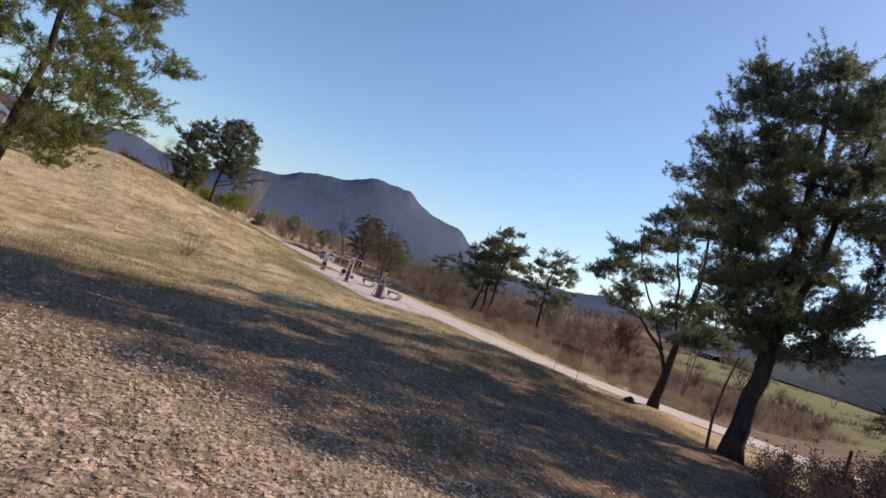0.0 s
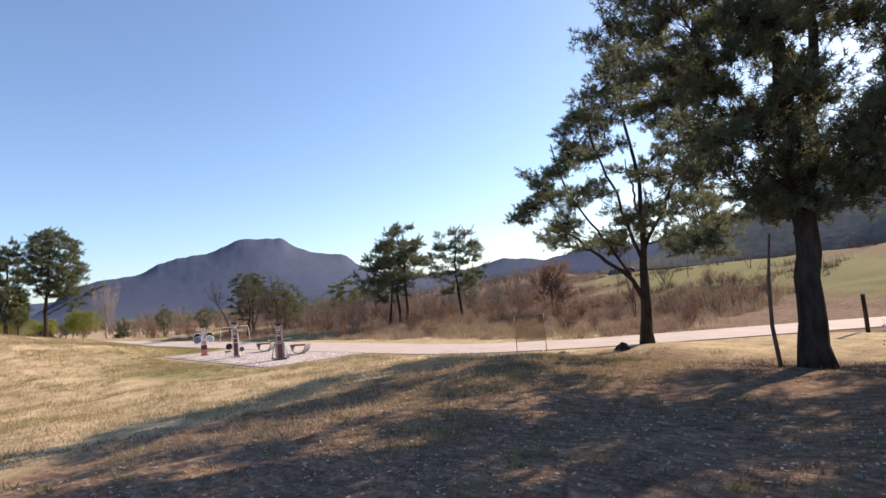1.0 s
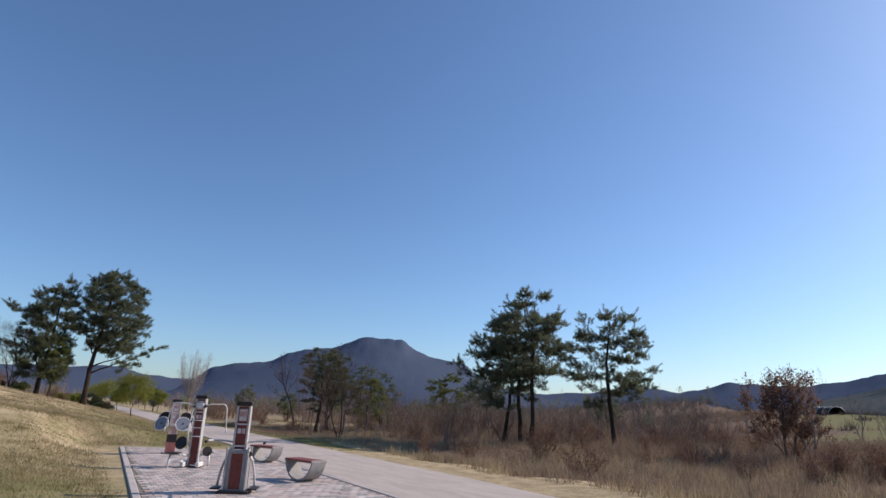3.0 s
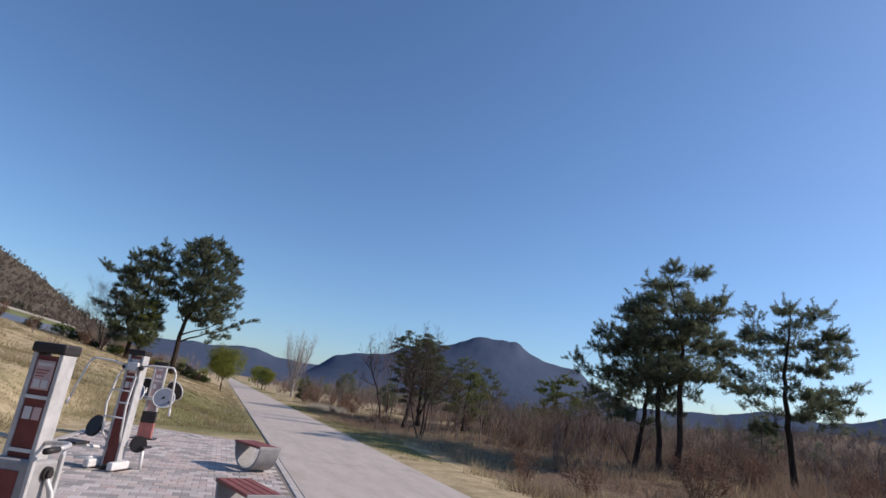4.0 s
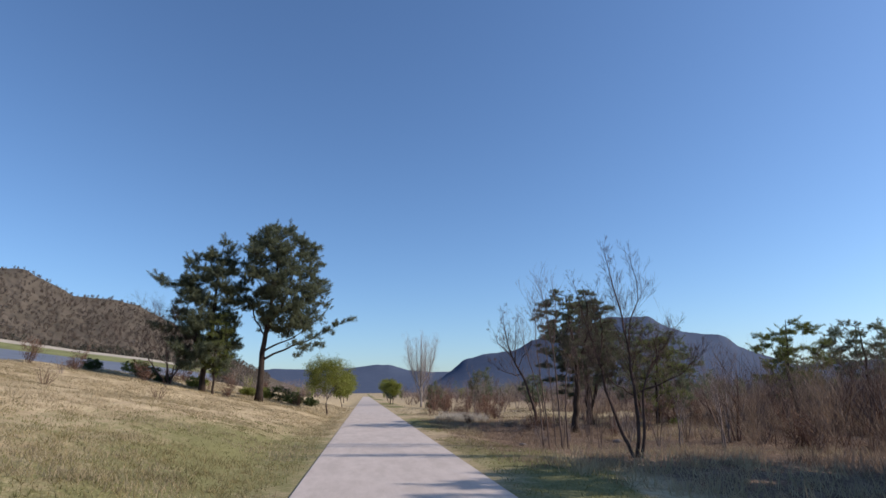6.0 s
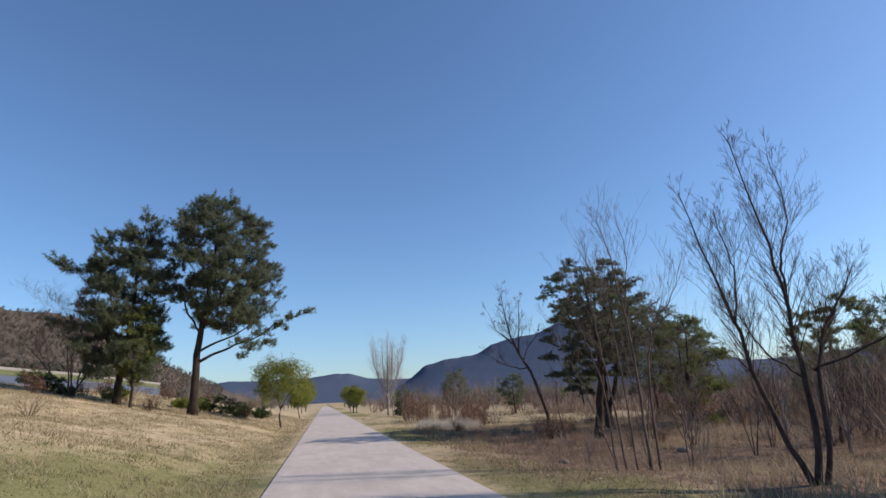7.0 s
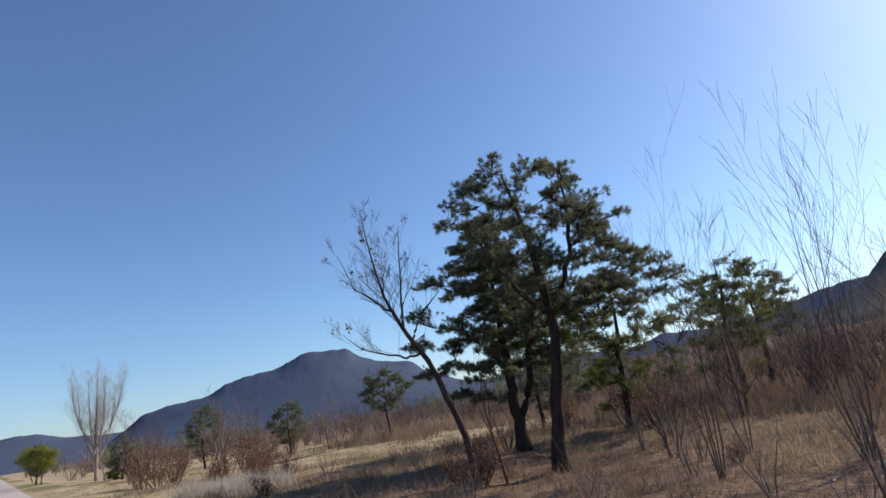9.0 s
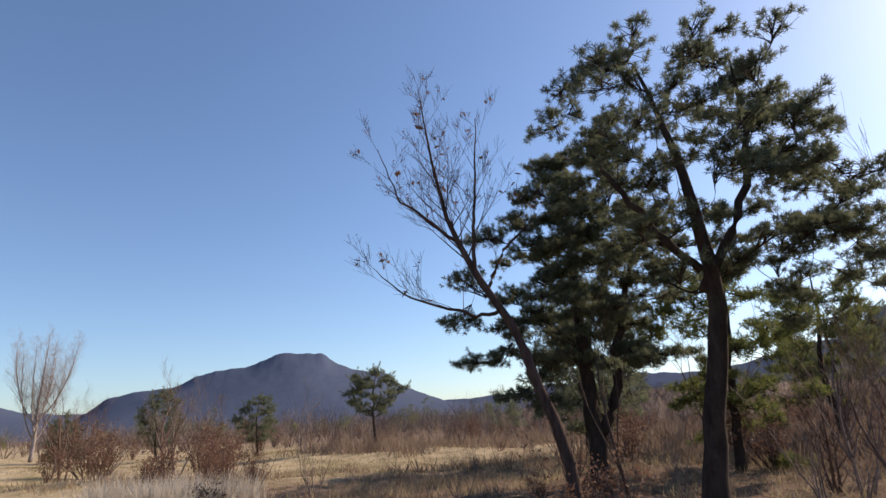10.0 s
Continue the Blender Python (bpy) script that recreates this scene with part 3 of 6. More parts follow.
def pine(label, x, y, stems, crown, seed, lobes=60, size=0.22, dense=1.0, fine=1.0, extra=(), needle=M_NEEDLE, name="pine_tree", group="", flat=0.5, hollow=0.55, rise=0.35, tuft=19, airy=None, plume=1.0, fingers=1, finger=0.16, tier=0.0):
    """A pine of forked stems, limbs and needle pads. stems: lists of (x, y, z, radius) from the foot up; crown: rows (z, radius, x, y) of its outline; extra: pads (x, y, z, radius) outside it."""
    rng = np.random.default_rng(seed)
    z0 = ground_at(x, y)
    tree = tagged(new(name), label, "tree", group)
    tree.matrix_basis = pose(x, y, z0)
    lines = []
    for k, rows in enumerate(stems):
        a = np.array(rows, float)
        u = np.linspace(0, 1, len(a))
        s = np.linspace(0, 1, 18)
        p = np.column_stack([np.interp(s, u, a[:, j]) for j in range(4)])
        for _ in range(2):
            p[1:-1] = (p[:-2] + 2 * p[1:-1] + p[2:]) / 4
        p[1:-1, :2] += rng.normal(size=(16, 2)) * 0.10 * p[1:-1, 3:4]
        drift = np.cumsum(rng.normal(size=(18, 2)) * 0.045, 0)
        p[:, :2] += (drift - drift[:1]) * np.sin(np.linspace(0, np.pi, 18))[:, None]
        if k == 0:
            p[0, 2] = -0.15
            p[:, 3] *= 1 + 0.4 * np.exp(-np.maximum(p[:, 2], 0) / 0.25)
        t = Tubes()
        t.add(p[:, :3], p[:, 3], 12)
        t.make("trunk" if k == 0 else "stem", M_BARK, tree, "dark fissured trunk" if k == 0 else "")
        lines.append(p)
    c = np.array(sorted(crown), float)
    pads = [(*e, 1.0) for e in extra]
    zs = np.linspace(c[0, 0], c[-1, 0], 60)
    w = np.interp(zs, c[:, 0], c[:, 1]) ** 1.3 + 0.05
    cum = np.cumsum(w) / w.sum()
    widest = c[:, 1].max()
    for i in range(lobes):
        z = float(np.interp((i + rng.uniform(0, 1)) / lobes, cum, zs))
        r, cx, cy = (float(np.interp(z, c[:, 0], c[:, j])) for j in (1, 2, 3))
        if tier:
            z = min(c[-1, 0], (math.floor(z / tier) + 0.5) * tier + rng.normal() * 0.27 * tier)
        b = radians(i * 137.5 + rng.uniform(-35, 35))
        q = size * widest * rng.uniform(0.6, 1.4)
        if airy and abs((math.degrees(b) - airy + 180) % 360 - 180) < 65 and rng.uniform() < 0.3:
            continue
        d = max(0.0, r - q * 0.6) * (hollow + (1 - hollow) * rng.uniform(0, 1) ** 0.6) * rng.uniform(0.75, 1.1)
        pads.append((cx + d * math.sin(b), cy + d * math.cos(b), z, q, rng.uniform(0.75, 1.2)))
    centres, ways, grown = [], [], []
    reach_out = widest * 0.5
    pads.sort(key=lambda e: math.hypot(e[0], e[1]))
    for px, py, pz, q, thick in pads:
        goal = np.array([px, py, pz])
        best = None
        for line in lines:
            far = np.hypot(line[:, 0] - px, line[:, 1] - py)
            want = pz - rise * far
            cost = np.hypot(line[:, 2] - want, far) + 0.3 * reach_out + np.where(line[:, 2] < c[0, 0] * 0.55, 3.0, 0)
            k = int(np.argmin(cost))
            if best is None or cost[k] < best[0]:
                best = (cost[k], line[k])
        for line in grown:
            gap = np.linalg.norm(line[2:, :3] - goal, axis=1)
            k = int(np.argmin(gap))
            if gap[k] < best[0]:
                best = (gap[k], line[2 + k])
        foot, fr = best[1][:3], best[1][3]
        line = bowed(foot, goal, rng, 0.05)
        ln = np.linalg.norm(goal - foot)
        r0 = min(fr * 0.62, 0.013 * ln + 0.012)
        grown.append(np.column_stack([line, np.linspace(r0, 0.007, 8)]))
        t = Tubes()
        t.add(line, np.linspace(r0, 0.006, 8), 5)
        n = max(6, int((9 + 15 * q) * dense / plume))
        for k in range(n):
            d = rng.normal(size=3)
            d /= np.linalg.norm(d)
            d[2] = abs(d[2]) * 1.15 - 0.35
            tip = goal + d * np.array([q, q, q * flat * thick]) * rng.uniform(0.5, 1.06)
            root = along(line, rng.uniform(max(0.25, 1 - 1.3 * q / max(ln, 0.3)), 1.0))
            mid = (root + tip) / 2 + np.array([0, 0, -0.06]) * np.linalg.norm(tip - root) + rng.normal(size=3) * 0.03
            t.add([root, tip], [0.0075, 0.003], 3)
            out = np.array([px, py, 0.0]) / (math.hypot(px, py) + 0.4)
            way = (tip - goal) / q * 0.55 + out * 0.4 + np.array([0, 0, 0.65]) + rng.normal(size=3) * 0.3
            way /= np.linalg.norm(way)
            for u in (1.0, 0.6) if q > 0.4 else (1.0,):
                centres.append(mid + (tip - mid) * u + rng.normal(size=3) * 0.03)
                ways.append(way)
        for k in range(fingers):
            way = np.array([px, py, 0.0]) / (math.hypot(px, py) + 0.4) * rng.uniform(0.2, 1.0) + np.array([0, 0, rng.uniform(0.35, 0.95)]) + rng.normal(size=3) * np.array([0.45, 0.45, 0.15])
            way /= np.linalg.norm(way)
            root = goal + way * q * np.array([0.7, 0.7, 0.7 * flat + 0.15])
            reach = finger * rng.uniform(0.6, 1.5)
            t.add([goal, root, root + way * reach * 2.2], [0.009, 0.007, 0.003], 3)
            for u in range(3):
                centres.append(root + way * reach * u * 0.8)
                ways.append(way)
        t.make("limb", M_BARK, tree)
    soup("crown", plumes(np.array(centres), np.array(ways), rng, int(tuft * fine * plume), 0.15 / fine ** 0.3 * plume ** 0.3, 0.0112 / fine ** 0.5, 0.13 * plume), needle, tree, "clumped needle crown with gaps")
    return tree


def plain_pine(label, x, y, h, reach, start, radius, seed, lobes=30, lean=(0, 0), round_at=0.45, **kw):
    """A single-stemmed pine with a domed crown that starts at a share of its height."""
    rng = np.random.default_rng(seed + 500)
    a, b = rng.normal(size=(2, 2)) * 0.025 * h
    stem = [(0, 0, 0, radius), (a[0] * 0.6, a[1] * 0.6, h * 0.3, radius * 0.82), (a[0] + lean[0] * 0.5, a[1] + lean[1] * 0.5, h * 0.6, radius * 0.5), (b[0] + lean[0], b[1] + lean[1], h * 0.93, radius * 0.12)]
    lo = h * start
    crown = []
    for p in (0, 0.15, round_at, 0.65, 0.85, 1.0):
        r = reach * (0.62 + 0.38 * (p / round_at) ** 0.8 if p <= round_at else (1 - ((p - round_at) / (1 - round_at)) ** 2.2) ** 0.75)
        z = lo + (h * 0.96 - lo) * p
        crown.append((z, max(r, 0.12 * reach), np.interp(z / h, [0, 0.6, 1], [0, lean[0] * 0.5, lean[0]]) + rng.normal() * 0.07 * reach, np.interp(z / h, [0, 0.6, 1], [0, lean[1] * 0.5, lean[1]]) + rng.normal() * 0.07 * reach))
    return pine(label, x, y, [stem], crown, seed, lobes, **kw)


def grow(tubes, p, d, length, r, depth, rng, out, bend=0.12, up=0.25, fork=(3, 5), wide=1.0):
    """A bare branch and its side branches; thick ones go to 'tubes', fine ones to out."""
    n = 6 if depth > 1 else 5 if length > 0.5 else 3 if depth == 1 or length > 0.3 else 2
    pts, rad = [p], [r]
    q, w = p.copy(), d.copy()
    for i in range(n):
        w = w + rng.normal(size=3) * bend + np.array([0, 0, up * 0.16])
        w /= np.linalg.norm(w)
        q = q + w * length / n
        pts.append(q.copy())
        rad.append(max(0.0018, r * (1 - 0.8 * (i + 1) / n)))
    (tubes if depth > 1 else out).add(pts, rad, 5 if depth > 1 else 3)
    if depth == 0:
        return
    for k in range(rng.integers(*fork)):
        s = rng.uniform(0.3, 1.0)
        i = min(n - 1, int(s * n))
        a = pts[i] + (pts[i + 1] - pts[i]) * (s * n - i)
        base = pts[i + 1] - pts[i]
        base /= np.linalg.norm(base)
        side = np.cross(base, rng.normal(size=3))
        side /= np.linalg.norm(side)
        way = base * 0.8 + side * rng.uniform(0.4, 0.8) * wide + np.array([0, 0, up])
        way /= np.linalg.norm(way)
        grow(out if depth <= 2 else tubes, a, way, length * rng.uniform(0.38, 0.62), rad[i] * 0.6, depth - 1, rng, out, bend, up, fork, wide)


def bare_tree(label, x, y, stems, seed, mat=M_TWIG, depth=4, fork=(4, 7), up=0.3, name="bare_tree", group="", leaves=0, leaf_mat=None, bend=0.12, origin=False, wide=1.0):
    """A leafless tree or shrub: stems are (bearing, lean, length, radius)."""
    rng = np.random.default_rng(seed)
    tree = tagged(new(name), label, "shrub" if "shrub" in name else "tree", group)
    tree.matrix_basis = pose(x, y, 0 if origin else ground_at(x, y))
    fine = Tubes()
    for bearing, lean, length, r in stems:
        b = radians(bearing)
        d = np.array([math.sin(b) * lean, math.cos(b) * lean, 1.0])
        d /= np.linalg.norm(d)
        stem = Tubes()
        off = np.array([math.sin(b), math.cos(b), 0]) * r * 1.5
        grow(stem, off + np.array([0, 0, -0.12]), d, length, r, depth, rng, fine, bend, up, fork, wide)
        stem.make("stem", mat, tree)
    fine.make("crown", mat, tree)
    if leaves:
        tips = np.array([tuple(v) for v in fine.v])
        c = tips[rng.integers(0, len(tips), leaves)] + rng.normal(size=(leaves, 3)) * 0.05
        a, b = rng.normal(size=(leaves, 3)), rng.normal(size=(leaves, 3))
        a /= np.linalg.norm(a, axis=1, keepdims=True)
        b /= np.linalg.norm(b, axis=1, keepdims=True)
        s = rng.uniform(0.012, 0.032, (leaves, 1)) * (1.0 if "shrub" in name else 2.3)
        soup("foliage", np.stack([c - a * s, c + b * s * 0.6, c + a * s, c - b * s * 0.6], 1), leaf_mat, tree)
    return tree


def branched_tree(label, x, y, stems, seed, mat=M_TWIG, sides=16, length=1.1, spread=0.7, leaves=0, leaf_mat=None, name="bare_tree", group="", fork=(6, 10)):
    """A leafless tree of drawn stems, each (rows (x, y, z, radius), share of its length from which it branches)."""
    rng = np.random.default_rng(seed)
    tree = tagged(new(name), label, "tree", group)
    tree.matrix_basis = pose(x, y, ground_at(x, y))
    fine = Tubes()
    for rows, bare in stems:
        a = np.array(rows, float)
        u, s = np.linspace(0, 1, len(a)), np.linspace(0, 1, 16)
        p = np.column_stack([np.interp(s, u, a[:, j]) for j in range(4)])
        for _ in range(2):
            p[1:-1] = (p[:-2] + 2 * p[1:-1] + p[2:]) / 4
        p[1:-1, :3] += rng.normal(size=(14, 3)) * 0.012
        stem = Tubes()
        stem.add(p[:, :3], p[:, 3], 9)
        run = np.linalg.norm(p[-1, :3] - p[0, :3])
        for k in range(max(4, int(sides * run / 4))):
            s = bare + (1 - bare) * (k + rng.uniform(0, 1)) / max(4, int(sides * run / 4))
            q = along(p, s)
            ahead = along(p, s + 0.06)[:3] - along(p, s - 0.06)[:3]
            ahead /= np.linalg.norm(ahead)
            b = radians(k * 137.5 + rng.uniform(-40, 40))
            way = ahead * 0.75 + np.array([math.sin(b), math.cos(b), 0]) * spread * rng.uniform(0.7, 1.2) + np.array([0, 0, 0.25])
            way /= np.linalg.norm(way)
            grow(stem, q[:3], way, length * (1.15 - 0.65 * (s - bare) / (1 - bare)) * rng.uniform(0.6, 1.25), max(0.0034, q[3] * 0.28), 2, rng, fine, 0.035, 0.3, fork, 0.9)
        stem.make("stem", mat, tree)
    fine.make("crown", mat, tree)
    if leaves:
        tips = np.array([tuple(v) for v in fine.v])
        c = tips[rng.integers(0, len(tips), leaves)] + rng.normal(size=(leaves, 3)) * 0.02
        a, b = rng.normal(size=(2, leaves, 3))
        s = rng.uniform(0.012, 0.028, (leaves, 1))
        soup("foliage", np.stack([c - a * s, c + b * s * 0.6, c + a * s, c - b * s * 0.6], 1), leaf_mat, tree, "few withered leaves")
    return tree


pine("dense dark green pine rooted on the leafy knoll", 16.2, 5.8,
     [[(0, 0, 0, 0.27), (0, 0.0, 1.4, 0.23), (0, 0.0, 3.0, 0.2), (0.0, 0.05, 5.5, 0.15), (-0.1, 0.2, 8.0, 0.09), (0.0, 0.2, 10.6, 0.03)], [(0, 0.0, 2.5, 0.13), (0.1, -0.25, 3.7, 0.12), (0.2, -0.5, 6.0, 0.09), (0.3, -0.9, 9.3, 0.03)]],
     [(11.0, 0.9, 0, 0.2), (10.3, 2.0, -0.2, 0.4), (9.5, 2.9, -0.2, 0.5), (8.4, 3.3, -0.1, 0.4), (7.2, 3.4, 0.1, 0.3), (6.0, 3.2, 0.3, 0.3), (5.0, 2.8, 0.4, 0.2), (3.8, 2.2, 0.4, 0.1), (2.9, 1.6, 0.5, 0)], 11, 135, size=0.2, dense=1.9, plume=0.9, fine=1.2, rise=0.5, hollow=0.2, flat=0.75, fingers=2, finger=0.2,
     extra=[(1.3, -3.0, 2.1, 0.8), (1.0, -3.8, 2.9, 0.8), (1.6, -3.4, 4.2, 0.8), (0.8, -3.6, 5.4, 0.8), (1.4, -2.8, 6.6, 0.9), (-0.8, 1.6, 2.5, 0.6), (0.4, 2.4, 2.7, 0.6), (2.8, 3.0, 3.7, 0.9), (2.2, 2.6, 2.9, 0.8), (3.0, 3.2, 5.0, 0.9), (1.4, 3.4, 6.6, 0.9), (1.5, 3.6, 7.6, 0.9), (3.4, 1.0, 4.4, 0.9), (3.4, -1.0, 5.4, 0.9)])
pine("open-crowned dark pine with forked limbs beside the path", 21.5, 11.95,
     [[(0, 0, 0, 0.2), (0.05, -0.1, 1.5, 0.17), (0.06, -0.15, 3.0, 0.105), (0.12, -0.3, 5.5, 0.06), (0.0, 0.0, 8.0, 0.045), (0.0, -0.2, 10.4, 0.02)],
      [(0.03, -0.06, 1.4, 0.1), (-0.15, 0.3, 2.4, 0.07), (-0.6, 1.4, 3.5, 0.048), (-1.1, 2.6, 4.4, 0.025)],
      [(-0.12, 0.25, 2.3, 0.05), (-0.45, 1.0, 3.8, 0.04), (-0.8, 1.9, 5.6, 0.028), (-1.0, 2.3, 7.2, 0.02)],
      [(0.06, -0.12, 2.8, 0.065), (-0.2, 0.5, 4.6, 0.048), (-0.35, 1.0, 6.6, 0.035), (-0.4, 1.2, 9.0, 0.02)],
      [(0.06, -0.15, 3.0, 0.06), (0.4, -0.9, 4.6, 0.045), (0.7, -1.6, 6.4, 0.03), (0.8, -1.8, 8.4, 0.02)],
      [(0.1, -0.2, 3.6, 0.05), (0.9, 0.4, 5.0, 0.04), (1.6, 0.9, 6.6, 0.02)]],
     [(11.0, 0.8, 0.4, -0.8), (10.0, 1.7, 0.35, -0.6), (8.6, 2.4, 0.2, -0.3), (7.2, 3.1, 0.0, 0.0), (5.9, 3.7, -0.1, 0.3), (4.8, 3.9, -0.2, 0.4), (3.9, 3.7, -0.2, 0.4), (3.4, 2.8, -0.2, 0.3)], 12, 150, size=0.15, dense=1.2, plume=0.7, fine=1.25, hollow=0.62, rise=0.5, flat=0.6, fingers=1, finger=0.1,
     extra=[(0.6, -1.6, 3.0, 0.7), (0.9, -2.3, 2.7, 0.7), (0.9, -2.6, 3.6, 0.8), (0.2, 0.8, 3.2, 0.5)])
plain_pine("dark pine near the bend of the path", 24.8, 2.4, 11.0, 4.0, 0.22, 0.22, 17, 80, fine=0.5, dense=1.6, rise=0.2)
# Unseen pine, added to throw shade over the knoll.
plain_pine("dark pine out of view that shades the knoll", 20.7, 1.7, 13.0, 3.1, 0.2, 0.2, 18, 80, fine=0.4, dense=1.8)
pine("tall round-crowned pine on the grassy bank with a long low branch", 13.5, 74.6,
     [[(0.6, 0.04, 0, 0.22), (0.62, 0.05, 2.0, 0.19), (0.85, 0.1, 4.0, 0.155), (1.1, 0.15, 6.8, 0.11), (1.3, 0.2, 9.4, 0.06), (1.35, 0.2, 11.0, 0.02)], [(0.95, 0.1, 4.6, 0.09), (1.7, 0.2, 6.2, 0.07), (2.3, 0.4, 8.4, 0.03)],
      [(0.66, 0.06, 2.5, 0.085), (1.5, 0.2, 3.0, 0.065), (2.4, 0.45, 3.5, 0.05), (3.6, 0.7, 3.9, 0.03), (4.7, 0.9, 4.7, 0.015)], [(0.74, 0.08, 3.1, 0.07), (1.6, 0.1, 3.55, 0.055), (2.6, 0.2, 3.9, 0.035), (3.4, 0.2, 4.6, 0.015)], [(0.8, 0.1, 3.9, 0.06), (0.1, 0.1, 5.2, 0.05), (-0.5, 0.1, 6.8, 0.02)]],
     [(11.6, 1.1, 1.4, 0.2), (10.8, 2.3, 1.4, 0.2), (9.5, 3.0, 1.5, 0.3), (8.0, 3.2, 1.6, 0.3), (6.6, 3.2, 1.65, 0.3), (5.4, 2.9, 1.8, 0.4), (4.5, 2.2, 2.2, 0.5)], 13, 150, size=0.23, dense=1.6, plume=1.8, fine=0.6, hollow=0.45, flat=0.6,
     extra=[(3.2, 0.6, 4.8, 0.9), (4.0, 0.6, 5.2, 0.8), (4.3, 0.9, 6.2, 0.8), (4.2, 0.7, 7.2, 0.9), (3.7, 0.8, 4.0, 0.7), (4.7, 0.9, 4.4, 0.6), (5.5, 1.1, 5.0, 0.5), (6.2, 1.2, 5.3, 0.35), (3.3, 0.4, 3.3, 0.6), (2.8, 0.3, 3.6, 0.6), (4.2, 0.7, 3.5, 0.5), (2.2, 0.2, 4.1, 0.7), (1.5, 0.5, 4.5, 0.7), (2.9, 0.4, 2.8, 0.35)])
pine("leaning bushy pine in a pair on the grassy bank", 10.7, 74.0,
     [[(0, 0, 0, 0.18), (0.1, 0, 1.8, 0.16), (0.3, 0.1, 4.0, 0.12), (0.35, 0.1, 6.5, 0.07), (0.55, 0.2, 9.2, 0.02)], [(0.1, 0, 1.2, 0.1), (-0.7, -0.2, 3.0, 0.08), (-1.2, -0.4, 5.2, 0.03)]],
     [(9.5, 0.5, 0.6, 0.2), (8.3, 1.5, 0.3, 0.1), (6.8, 2.4, -0.2, 0), (5.4, 2.1, 0, 0), (4.2, 2.6, -0.3, 0), (3.0, 2.5, 0, 0), (1.4, 2.2, 0.1, 0)], 14, 120, size=0.26, dense=1.7, plume=1.8, fine=0.6, flat=0.6, rise=0.3, tier=1.0, fingers=2,
     extra=[(-2.9, -0.9, 7.0, 0.55), (-2.4, -0.7, 6.6, 0.6), (-2.6, -0.8, 3.9, 0.7)])
plain_pine("slim young pine between two taller ones", 11.6, 73.2, 5.6, 1.2, 0.2, 0.07, 15, 20, needle=M_NEEDLE_WARM, size=0.4)
plain_pine("broad sunlit green pine on the meadow", -2.2, 24.5, 12.5, 5.6, 0.16, 0.2, 16, 130, needle=M_NEEDLE_WARM, size=0.2, dense=1.8, plume=1.6, rise=0.12, fine=0.6)
GROVE = "pines in the brush"
plain_pine("tall dark pine in a grove standing in dry brush", 36.2, 42.2, 9.1, 2.8, 0.4, 0.15, 21, 66, group=GROVE, plume=1.35, fine=0.85, dense=1.35, tier=1.3, size=0.23, flat=0.75)
plain_pine("tall dark pine in a grove standing in dry brush", 37.0, 44.2, 9.0, 2.7, 0.4, 0.14, 22, 62, group=GROVE, plume=1.35, fine=0.85, dense=1.35, tier=1.3, size=0.23, flat=0.75)
plain_pine("dark pine with low branches in a grove", 37.0, 45.9, 8.3, 2.6, 0.36, 0.13, 23, 60, group=GROVE, plume=1.35, fine=0.85, dense=1.35, tier=1.3, size=0.23, flat=0.75, extra=[(-2.4, 1.8, 5.0, 0.7), (-2.6, 0.8, 4.4, 0.6)])
plain_pine("lone open-crowned pine beside a grove in dry brush", 44.5, 43.6, 9.4, 3.7, 0.34, 0.17, 24, 74, group=GROVE, plume=1.35, fine=0.85, dense=1.5, tier=1.3, flat=0.65, size=0.2)
pine("large spreading pine with a bare dark trunk in brown brush", 31.1, 63.9,
     [[(0, 0, 0, 0.165), (0.03, -0.05, 1.1, 0.14), (0.1, -0.2, 2.4, 0.125), (0.16, -0.31, 3.4, 0.10), (0.12, -0.2, 5.0, 0.06), (0.0, 0.1, 6.8, 0.02)], [(0.14, -0.28, 3.0, 0.07), (0.4, -0.75, 3.9, 0.06), (0.55, -1.0, 5.2, 0.045), (0.6, -1.1, 6.5, 0.015)], [(0.16, -0.31, 3.3, 0.06), (-0.2, 0.35, 4.3, 0.05), (-0.45, 0.8, 5.6, 0.02)]],
     [(6.9, 0.9, 0.2, -0.4), (6.4, 1.6, 0.15, -0.25), (5.7, 2.0, 0.15, -0.25), (5.0, 2.2, 0.2, -0.35), (4.2, 2.2, 0.4, -0.75), (3.4, 1.5, 0.6, -1.1), (2.8, 0.8, 0.8, -1.5)], 31, 190, size=0.125, dense=0.8, plume=0.55, fine=4.0, rise=0.3, hollow=0.5, flat=0.42, tier=0.6, fingers=0,
     extra=[(2.4, -1.5, 4.2, 0.5), (2.0, -1.3, 4.6, 0.5), (1.7, -1.1, 3.7, 0.5), (2.5, -1.8, 3.4, 0.45), (1.3, -1.0, 5.0, 0.5), (2.9, -1.95, 3.8, 0.4), (1.9, -0.4, 4.0, 0.5), (1.35, -2.6, 3.6, 0.45), (1.5, -2.8, 2.6, 0.4), (1.2, -2.4, 2.0, 0.35), (0.6, 1.3, 3.6, 0.4)])
